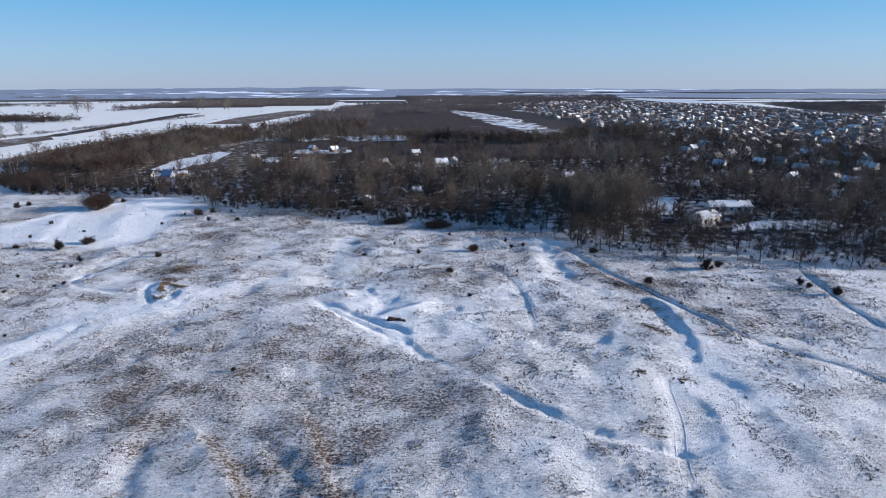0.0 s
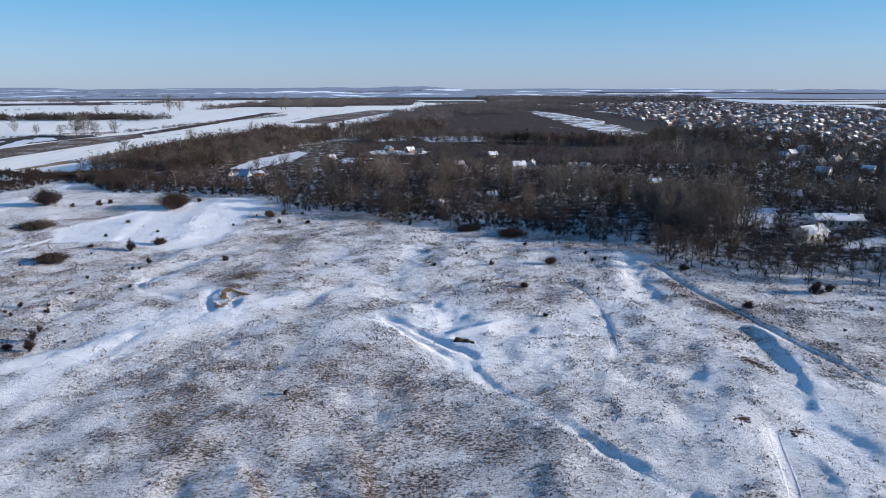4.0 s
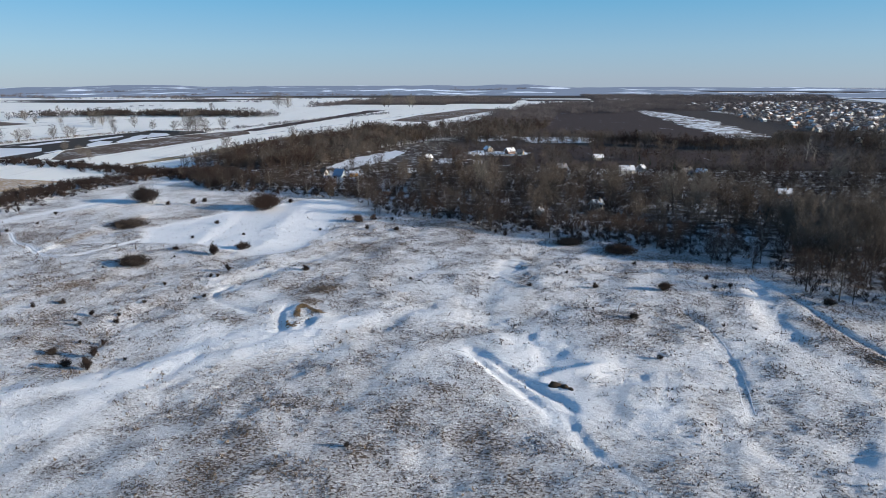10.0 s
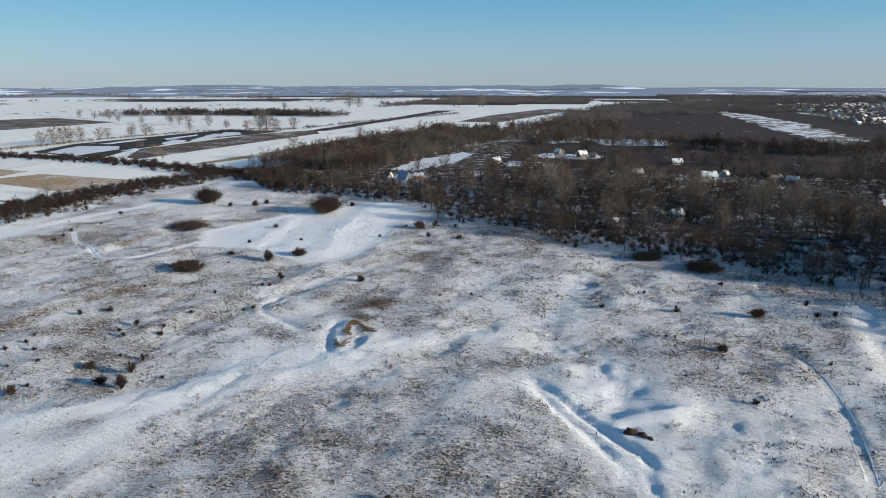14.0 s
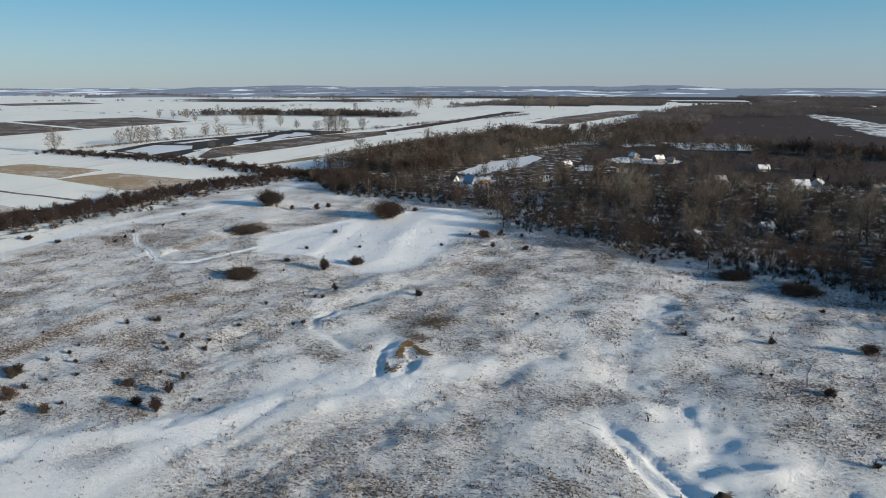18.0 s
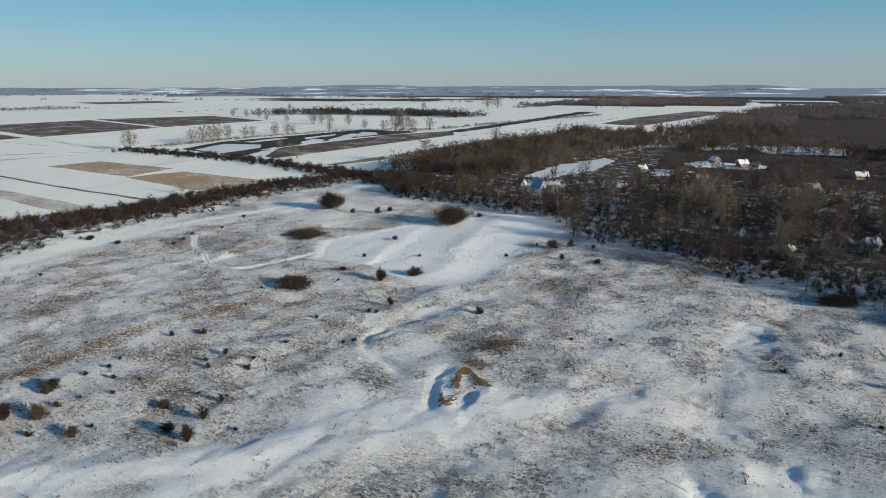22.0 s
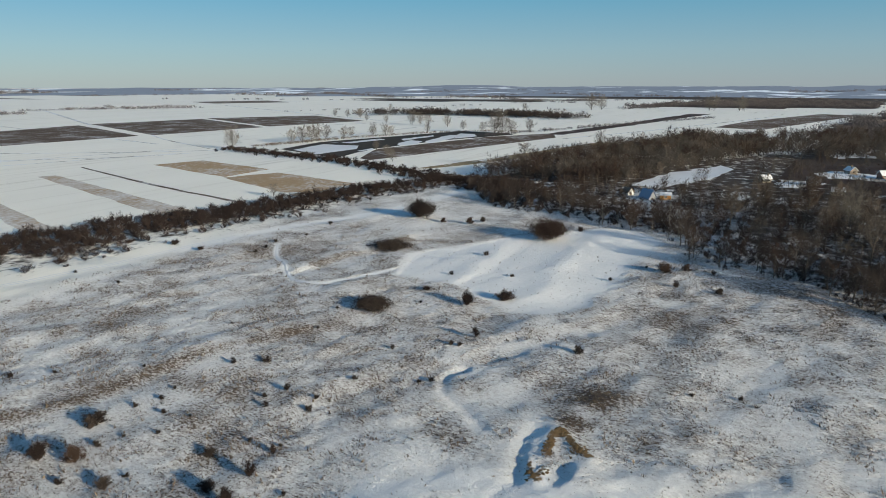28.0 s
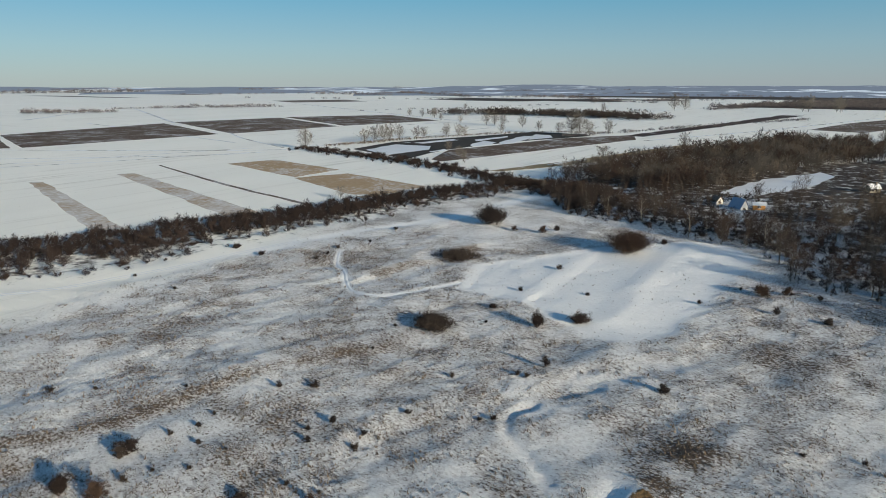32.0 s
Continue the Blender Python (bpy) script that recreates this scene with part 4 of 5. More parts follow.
def plant_forest():
    front = FOREST[:19] + [(430, 300), (300, 425), (180, 425), (-20, 430), (-75, 415)]
    spots = scatter(front, 5.1, 1, CLEAR, seen_side)
    r = np.random.default_rng(2)
    edge = FOREST[1:18]
    d, _ = along(spots[:, 0], spots[:, 1], edge)
    clump = fbm(spots[:, 0], spots[:, 1], 30, 3, 81)
    thin = r.random(len(spots)) < np.where(d < 8, 0.62, np.clip(4.0 * (clump - 0.24), np.where(spots[:, 1] > 300, 0.2, 0.33), 1.0))
    spots, d = spots[thin], d[thin]
    nearest = np.argsort(d)[:250]
    mark = np.zeros(len(spots), bool)
    mark[nearest] = True
    made = {}
    labels = ("leafless grey-brown tree at the edge of the wood", "slim leafless tree with upswept branches at the wood's edge")
    for x, y, z in spots[mark]:
        k = int(r.integers(0, len(TREES)))
        size = 0.4 + 0.4 * r.random() if r.random() < 0.7 else 0.75 + 0.3 * r.random()
        m = pose(x, y, z, 0, 0, r.random() * 360) @ Matrix.Scale(size, 4)
        if k not in made:
            root = plant_thing("tree", TREES[k], M_PALE if k == 6 else M_BARK, M_TWIG if k % 3 else M_RED)
            made[k] = tagged(root, labels[k > 4], "tree", "trees at the wood's edge")
            root.matrix_basis = m
        else:
            src = made[k]
            keep_m = src.matrix_basis.copy()
            src.matrix_basis = Matrix.Identity(4)
            copy_thing(src, m)
            src.matrix_basis = keep_m
    rest = spots[~mark]
    high = r.random(len(rest)) < np.clip(1.6 * (fbm(rest[:, 0], rest[:, 1], 26, 3, 82) - 0.4), 0.03, 0.35)
    sizes = np.where(high, 0.85 + 0.4 * r.random(len(rest)), 0.38 + 0.36 * r.random(len(rest))) * np.interp(rest[:, 1], [250, 330, 420], [1.0, 0.85, 0.7])
    kind = r.integers(0, len(MID_TREES), len(rest))
    joined("wood", MID_TREES, rest, sizes, kind, [M_BARK, M_TWIG, M_RED, M_BRUSH, M_TWIG, M_GREY, M_FAWN], "dense wood of bare grey-brown trees", "wood", 3)
    tall = scatter([(96, 205), (128, 205), (146, 262), (118, 268), (102, 232)], 6.0, 5)
    more = scatter([(20, 290), (110, 250), (130, 330), (0, 400), (-60, 390)], 19, 6)
    more2 = scatter([(160, 165), (230, 150), (300, 240), (190, 260)], 14, 7, CLEAR)
    spots = np.vstack([tall, more, more2])
    joined("tall_trees", TALL, spots, 0.75 + 0.35 * r.random(len(spots)), r.integers(0, 3, len(spots)), [M_GREY, M_GREY, M_FAWN, M_RED, M_FAWN, M_FAWN], "tall pale-stemmed bare poplars and willows", "trees", 8)
    under = scatter(front, 4.6, 9, CLEAR, seen_side)
    d, _ = along(under[:, 0], under[:, 1], edge)
    tangle = fbm(under[:, 0], under[:, 1], 16, 3, 85)
    under = under[r.random(len(under)) < np.clip(0.35 + d / 50, 0, 0.75) + 0.25 * (under[:, 0] > -10) + np.clip(5.0 * (tangle - 0.5), 0, 0.3)]
    joined("undergrowth", UNDER, under, 0.55 + 0.8 * r.random(len(under)), r.integers(0, 4, len(under)), [M_BRUSH, M_BRUSH], "dark bare undergrowth below the trees", "undergrowth", 10)
    low = scatter(front, 3.4, 11, CLEAR, lambda x, y: x < 75)
    d, _ = along(low[:, 0], low[:, 1], edge)
    low = low[(d > 1) & (d < 30) & (r.random(len(low)) < np.clip(0.3 + d / 16, 0, 0.9))]
    joined("edge_brush", BRUSH, low, 0.45 + 0.55 * r.random(len(low)), r.integers(0, 5, len(low)), [M_BRUSH, M_BRUSH, M_TWIG, M_BRUSH], "dark tangled brush along the foot of the wood", "brush", 12)


def plant_back_woods():
    r = np.random.default_rng(12)
    strip = scatter([(-165, 420), (-100, 415), (-80, 430), (-70, 490), (-50, 545), (-20, 640), (-40, 760), (-95, 735), (-130, 590)], 4.4, 13, CLEAR)
    behind = scatter([(-40, 600), (10, 600), (70, 690), (100, 815), (70, 860), (-20, 800)], 7.0, 14, CLEAR)
    row = scatter([(105, 592), (190, 545), (205, 545), (290, 600), (300, 640), (205, 568), (112, 606)], 4.2, 15)
    screen = scatter([(5, 600), (60, 590), (118, 590), (125, 640), (110, 660), (40, 650), (35, 730), (10, 715)], 7.0, 114)
    mid = scatter([(-30, 425), (180, 420), (300, 420), (330, 560), (310, 600), (200, 545), (40, 590), (-20, 590)], 6.4, 16, CLEAR)
    mid = mid[r.random(len(mid)) < np.clip(3.5 * (fbm(mid[:, 0], mid[:, 1], 30, 3, 84) - 0.4), 0.05, 0.8) * np.interp(mid[:, 1], [420, 460, 520], [1, 0.55, 0.25])]
    side = scatter([(330, 300), (430, 300), (380, 700), (300, 640), (290, 480)], 9, 17, (), seen_side)
    spots = np.vstack([strip, behind, row, screen, mid, side])
    joined("back_wood", FAR_TREES, spots, (0.5 + 0.75 * fbm(spots[:, 0], spots[:, 1], 30, 3, 83)) * (0.7 + 0.6 * r.random(len(spots))), r.integers(0, 5, len(spots)), [M_BARK, M_RED, M_TWIG, M_RED, M_GREY, M_FAWN, M_GREY], "bare winter wood behind the garden plots", "wood", 18)
    scrub = scatter([(-20, 440), (180, 425), (300, 420), (310, 640), (190, 540), (30, 600), (-60, 560)], 7.0, 19, CLEAR)
    more = scatter([(-165, 405), (-110, 345), (-60, 420), (-75, 480), (-130, 560)], 3.6, 20, CLEAR)
    spots = np.vstack([scrub, more])
    joined("scrub", FAR_BRUSH, spots, 0.3 + 0.45 * r.random(len(spots)), r.integers(0, 4, len(spots)), [M_BRUSH, M_RED], "low brown scrub on the clearing", "scrub", 21)




def plant_hedge():
    r = np.random.default_rng(22)
    spots = scatter(HEDGE, 3.2, 23)
    low = spline([(-197, 171), (-182, 190), (-182, 210), (-181, 229), (-178, 250), (-172, 283), (-168, 316), (-163, 347), (-157, 379)], 3)
    d, _ = along(spots[:, 0], spots[:, 1], low)
    width = np.interp(spots[:, 1], [120, 190, 250, 330, 420], [50, 45, 36, 28, 20])
    thick = np.clip(d / width * np.interp(spots[:, 1], [150, 225, 290], [0.8, 1.25, 2.4]) + 1.1 * (fbm(spots[:, 0], spots[:, 1], 14, 2, 24) - 0.5), 0.1, 1.0)
    spots = spots[r.random(len(spots)) < thick]
    d, _ = along(spots[:, 0], spots[:, 1], low)
    order = np.argsort(d)
    near_low = np.interp(d[order[150:]], [0, 16], [0.55, 1.0])
    outer, rest = spots[order[:150]], spots[order[150:]]
    made = {}
    for x, y, z in outer:
        k = int(r.integers(0, 5))
        m = pose(x, y, z - 0.05, 0, 0, r.random() * 360) @ Matrix.Scale(0.5 + 0.7 * r.random(), 4)
        if k not in made:
            made[k] = tagged(plant_thing("shrub", BRUSH[k], M_BRUSH, M_RED if k == 2 else M_BRUSH, ("stem", "crown")), "dark leafless shrub at the snowy foot of the hedge", "shrub", "shrubs along the hedge")
            made[k].matrix_basis = m
        else:
            keep_m = made[k].matrix_basis.copy()
            made[k].matrix_basis = Matrix.Identity(4)
            copy_thing(made[k], m)
            made[k].matrix_basis = keep_m
    joined("hedge", BRUSH, rest, (1.0 + 1.0 * r.random(len(rest)) ** 1.3) * near_low, r.integers(0, 5, len(rest)), [M_BRUSH, M_BRUSH], "broad dark hedge of bare thorn shrubs", "hedge", 24)
    line = spline([(-391, 470), (-332, 459), (-284, 449), (-238, 433), (-195, 412), (-165, 397)], 8)
    spots = np.array([(x + r.normal() * 5, y + r.normal() * 5, 0) for x, y in line for _ in range(12)])
    joined("hedge_branch", BRUSH, spots, 0.75 + 0.8 * r.random(len(spots)), r.integers(0, 5, len(spots)), [M_BRUSH, M_BRUSH], "dark hedge of bare shrubs between two fields", "hedge", 25)

    line = spline([(-392, 500), (-384, 535), (-378, 580), (-362, 635), (-340, 690), (-300, 735), (-256, 757)], 8)
    spots = np.array([(x + r.normal() * 2.5, y + r.normal() * 2.5, 0) for x, y in line for _ in range(9)])
    joined("reeds", FAR_BRUSH, spots, 0.5 + 0.5 * r.random(len(spots)), r.integers(0, 4, len(spots)), [M_BANK_TWIG, M_BANK_TWIG], "pale reeds and brush along the pond", "reeds", 26)


plant_forest()
plant_back_woods()
plant_hedge()

# large single trees that stand over the wood: x, y, height
GREAT_TREES = ((65, 303, 15.5), (94, 285, 14), (100, 279, 13.5), (108, 279, 11), (86, 297, 12.5), (107, 241, 13.5), (113, 239, 14), (115, 233, 12.5), (117, 226, 14.5), (124, 226, 14), (132, 230, 11.5), (154, 408, 10.5),
               (193, 351, 14.5), (180, 351, 14), (203, 342, 14.5), (40, 320, 13), (12, 345, 12), (-25, 345, 13), (30, 275, 11))
PALE_TREES = ((211, 472, 9.5, -22), (227, 480, 13, 4), (228, 472, 10.5, 24))
SPRUCES = ((126, 426, 5.3), (129, 424, 4.9), (112, 452, 7.4), (93, 471, 5.0), (118, 449, 4.6))


def place(kinds, n, m, label, category, group):
    """The first of a kind takes its pose; later ones are copies."""
    root = kinds[n % len(kinds)]
    if n < len(kinds):
        tagged(root, label, category, group)
        root.matrix_basis = m
    else:
        keep_m = root.matrix_basis.copy()
        root.matrix_basis = Matrix.Identity(4)
        copy_thing(root, m)
        root.matrix_basis = keep_m


def plant_great_trees():
    r = np.random.default_rng(77)
    kinds = [plant_thing("tree", bare_tree(800 + k, 14.0, 0.34, 0.2, 18, 3200, 0.05, 1.0, fill=0.4, long=1.1), M_GREY, M_ASH if k == 1 else M_FAWN) for k in range(3)]
    for n, (x, y, h) in enumerate(GREAT_TREES):
        place(kinds, n, pose(x, y, 0, 0, 0, r.random() * 360) @ Matrix.Scale(h / 13.6, 4), "tall fawn-grey bare tree with a broad crown above the wood", "tree", "tall trees in the wood")
    kinds = [plant_thing("tree", bare_tree(810, 12.0, 0.24, 0.3, 9, 260, 0.06, 1.1, fill=0.2), M_PALE, M_PALE)]
    for n, (x, y, h, tilt) in enumerate(PALE_TREES):
        place(kinds, n, pose(x, y, 0, 0, tilt, 30 * n) @ Matrix.Scale(h / 12, 4), "pale leaning bare tree with a whitish trunk", "tree", "pale trees by the river")
    kinds = [plant_thing("spruce", pine(820 + k, 6.0), M_BARK, M_PINE) for k in range(2)]
    for n, (x, y, h) in enumerate(SPRUCES):
        place(kinds, n, pose(x, y, 0, 0, 0, 70 * n) @ Matrix.Scale(h / 6.0, 4), "small dark green spruce beside a garden house", "tree", "spruces in the gardens")


plant_great_trees()

# single bushes on the meadow: x, y, width, height
BUSHES = [(-75.7, 295, 12.4, 6.6), (-131.5, 305.9, 9.0, 6.5), (-116, 260.3, 9.2, 2.3), (-70.3, 220.2, 3.6, 4.0), (-63.5, 228.1, 5.6, 3.3), (-88.2, 208.2, 6.6, 2.4), (-84, 225.7, 2.6, 1.6),
          (-59.7, 202.5, 2.1, 2.0), (-62, 195.9, 1.5, 1.0), (-60.2, 196.2, 1.5, 1.0), (-38.6, 203.5, 2.5, 2.1), (-71.5, 189.5, 1.2, 1.2), (-87.9, 172.2, 2.0, 1.8), (-92.5, 168.6, 1.3, 1.4),
          (-77, 165, 1.9, 1.6), (-70.9, 165, 1.3, 1.2), (-69.3, 173.4, 1.8, 1.1)]
BUSHES += [(-78.7, 161.4, 1.3, 1.1), (-76.4, 159, 1.4, 1.0), (-69.7, 161.6, 1.8, 1.7), (-59.8, 179.3, 1.5, 0.9), (-57.9, 180.4, 1.4, 0.9), (-93.2, 153.1, 1.3, 1.1), (-89, 149.9, 1.3, 1.1),
           (-94.6, 149.1, 1.1, 1.1), (-95.8, 143.1, 4.4, 2.6), (-124.5, 147.2, 1.6, 1.4), (-118.2, 151.4, 1.1, 0.9), (-92.9, 132.4, 3.0, 3.0), (-88.1, 134.2, 3.6, 3.4), (-89, 138.3, 1.5, 1.4),
           (-73.7, 144.6, 2.3, 2.0), (-66.6, 151.1, 0.9, 0.8), (-71.3, 149.9, 1.0, 0.9), (-84.3, 144.9, 1.0, 0.8)]
BUSHES += [(-19, 255.8, 2.6, 1.4), (-29.3, 256.8, 2.0, 1.9), (-34.5, 269.6, 6.0, 3.0), (-29.2, 272.6, 3.1, 2.7), (-22.2, 272.1, 1.5, 1.5), (-70.4, 312.6, 2.6, 2.0), (-85.3, 265.1, 2.2, 1.4),
           (-69.7, 247.1, 1.4, 1.1), (-84.8, 240.8, 1.7, 1.4), (-45.7, 256.3, 1.6, 1.1), (-165.6, 229.5, 2.6, 1.5), (-178.2, 231.2, 3.7, 1.8), (-149.5, 236.2, 1.7, 1.3), (-150, 241.6, 1.7, 1.3),
           (-152.3, 248.6, 1.8, 1.3), (-147.9, 258.8, 1.5, 1.1), (-153.6, 279.5, 2.4, 1.0), (-109.5, 304.6, 3.5, 2.6), (-107.4, 311.6, 2.8, 2.3), (-119.7, 303.3, 2.6, 2.0)]
BUSHES += [(-16.7, 194.2, 1.0, 0.7), (-9.4, 197.4, 1.0, 0.7), (-39.5, 271.2, 1.3, 0.9), (-105.5, 159.9, 0.9, 0.6), (-94.2, 156.7, 0.9, 0.6), (-84.3, 150.9, 0.8, 0.5), (-88, 141.9, 0.8, 0.5),
           (-90.6, 190.8, 1.0, 0.7), (-94.6, 203.1, 1.1, 0.7), (-80.5, 216.7, 1.1, 0.8), (-155.8, 193.2, 1.3, 0.9), (-175.5, 195.1, 1.2, 1.0), (-62.3, 136.2, 2.8, 3.6), (-64.8, 142.9, 2.2, 2.3),
           (-73.9, 144.6, 2.0, 1.6), (-67.2, 137.8, 3.2, 1.7), (-94.9, 141.4, 2.0, 2.2), (-79.3, 132, 2.5, 1.8), (-85.4, 130.1, 1.5, 1.4), (-78.9, 135.2, 1.0, 0.8)]
BUSHES += [(-66.3, 149.1, 1.4, 1.5), (-58.2, 142, 0.9, 0.7), (21.2, 190.6, 1.6, 1.2), (37.5, 189.8, 2.2, 1.7), (32, 201.2, 1.0, 1.2), (32.3, 173.2, 0.9, 0.8), (-18.9, 258.5, 1.6, 1.2),
           (88.9, 145.3, 2.8, 2.1), (127.1, 124.5, 3.1, 2.4), (124.2, 133.4, 2.3, 2.2), (124.5, 130.8, 2.2, 1.8), (112.5, 155.4, 4.4, 3.0), (116.5, 155.8, 3.2, 2.4), (89, 178, 3.9, 2.0)]
BUSHES += [(53.9, 187, 5.2, 3.0), (41.8, 167.2, 2.9, 1.7), (41.2, 144.9, 1.5, 1.1), (38.7, 237.7, 7.0, 1.7), (52, 228.2, 8.0, 1.7), (-11.3, 111, 1.4, 1.1), (101.1, 129.3, 1.0, 0.9),
           (94.1, 122.3, 0.9, 0.8), (116.1, 141, 1.0, 1.2), (59.5, 162.8, 0.9, 0.9), (66.7, 189.2, 1.5, 2.3), (70.9, 190.5, 1.5, 2.3), (67.4, 197, 1.5, 2.4), (52.3, 211.7, 1.6, 1.4),
           (34, 172.9, 0.9, 0.8), (35.1, 76.2, 0.6, 0.4), (18.3, 249.2, 1.8, 2.8), (15.3, 252.2, 1.8, 3.2), (98.8, 143.5, 0.9, 0.8)]


def plant_bushes():
    r = np.random.default_rng(31)
    kinds = {}
    for n, (x, y, w, h) in enumerate(BUSHES):
        big, size = w > 6, max(w, 0.4)
        flat = h / w
        if big:
            key, base = ("big", n), shrub(300 + n, w, h, 150, 15000, 0.095)
        else:
            key = ("mid", int(r.integers(0, 3)), 0 if flat < 0.62 else 1 if flat < 0.95 else 2, w > 2.4)
            base = None
        warm = r.random() < 0.4 or n == 0
        if key not in kinds:
            if base is None:
                full = 2.6 if w > 2.4 else 1.4
                base = shrub(400 + len(kinds), full, full * (0.5, 0.78, 1.15)[key[2]], 20 if w > 2.4 else 12, 3600 if w > 2.4 else 1900, 0.036 if w > 2.4 else 0.026)
            root = plant_thing("bush", base, M_BRUSH, M_RED if n == 0 or (warm and n % 4 == 1) else M_BRUSH if warm else M_TWIG, ("stem", "crown"))
            kinds[key] = root
            root["full"] = w if big else 2.6 if w > 2.4 else 1.4
            tagged(root, "large russet leafless thicket on the snow" if big and h > 5 else "low broad leafless thicket on the snow" if big else
                   "bare upright brown bush on the snow" if key[2] == 2 else "bare rounded brown bush on the snow" if key[2] == 1 else "low sprawling bare bush on the snow", "bush", "bushes on the meadow")
            first = True
        else:
            first = False
        root = kinds[key]
        m = pose(x, y, float(height(np.array([x]), np.array([y]))[0]) - 0.03, 0, 0, r.random() * 360) @ Matrix.Scale((1.15 if big else 0.95) * size / root["full"], 4)
        if first:
            root.matrix_basis = m
        else:
            keep_m = root.matrix_basis.copy()
            root.matrix_basis = Matrix.Identity(4)
            copy_thing(root, m)
            root.matrix_basis = keep_m
    for root in kinds.values():
        del root["full"]
    for ob in scene.objects:
        if "full" in ob:
            del ob["full"]


plant_bushes()


# ---------- dry grass standing out of the snow ----------
def plant_grass():
    r = np.random.default_rng(41)
    count = 620000
    y = 52 + 230 * r.random(count) ** 1.5
    x = -0.95 * y - 25 + (1.95 * y + 45) * r.random(count)
    keep = (x > -170) & (x < 150)
    x, y = x[keep], y[keep]
    grass, litter, soil, haze_tint = ground_cover(x, y)
    patchy = grass + 1.3 * (fbm(x, y, 4, 3, 91) - 0.5)
    keep = r.random(len(x)) < np.clip((patchy - 0.28) * np.interp(y, [90, 170], [1.1, 1.9]), 0.03, 1) * np.clip((y - 52) / 14, 0, 1) * (litter < 0.2)
    x, y = x[keep], y[keep]
    z = height(x, y)
    n, blades = len(x), 3
    at = np.repeat(np.stack([x, y, z - 0.02], 1), blades, 0) + r.normal(size=(n * blades, 3)) * (0.11, 0.11, 0)
    tall = np.repeat((0.12 + 0.3 * r.random(n) ** 2) * np.interp(y, [60, 140], [0.75, 1.1]), blades) * (0.6 + 0.7 * r.random(n * blades))
    way = unit(np.stack([r.normal(size=n * blades) * 0.45 - 0.3, r.normal(size=n * blades) * 0.45, np.ones(n * blades)], 1))
    heap = r.random(n) < 0.06
    tall = tall * np.repeat(np.where(heap, 1.9, 1.0), blades)
    turn = r.random(n * blades) * 3.1416
    half = (np.repeat(np.where(heap, 1.9, 1.0), blades) * (0.03 + 0.05 * r.random(n * blades)))[:, None] * np.stack([np.cos(turn), np.sin(turn), 0 * turn], 1)
    v = np.stack([at - half, at + half, at + way * tall[:, None]], 1).reshape(-1, 3)
    tone = np.repeat(np.repeat(r.random(n), blades), 3)
    stuff("dry_grass", mesh_of("dry_grass", v, np.arange(len(v)).reshape(-1, 3), [M_GRASS], None, tone), "tufts of dry brown grass standing out of the snow", "grass")


plant_grass()


# ---------- far woods, tree rows and the plain ----------
def copse(seed, wide, tall, crowns):
    """A far clump of bare rounded crowns, each a loose heap of twig sprays."""
    p = Plant(seed)
    r = p.rng
    for k in range(crowns):
        turn, off = r.random() * 6.283, math.sqrt(r.random()) * wide / 2
        high = tall * (0.6 + 0.4 * r.random())
        broad = high * (0.36 + 0.18 * r.random())
        m = 22
        ball = unit(r.normal(size=(m, 3))) * (r.random(m) ** 0.4)[:, None]
        at = ball * (broad, broad, high * 0.4) + (math.cos(turn) * off, math.sin(turn) * off, high * 0.5)
        way = unit(ball + r.normal(size=(m, 3)) * 0.6 + (0, 0, 0.2))
        p.slips(at, way, high * (0.14 + 0.16 * r.random(m)), high * (0.08 + 0.07 * r.random(m)), 0)
    return p.done()


COPSES = [copse(500 + k, 24, 8, 13) for k in range(5)]


def tree_row(line, gap, size, seed, broken=0.0, jitter=2.0):
    r = np.random.default_rng(seed)
    line = np.array(line, float)
    out = []
    for a, b in zip(line, line[1:]):
        k = max(1, int(np.linalg.norm(b - a) / gap))
        for u in np.arange(k) / k:
            if r.random() >= broken:
                out.append((*(a + (b - a) * u + r.normal(size=2) * jitter), size * (0.6 + 0.7 * r.random())))
    return out


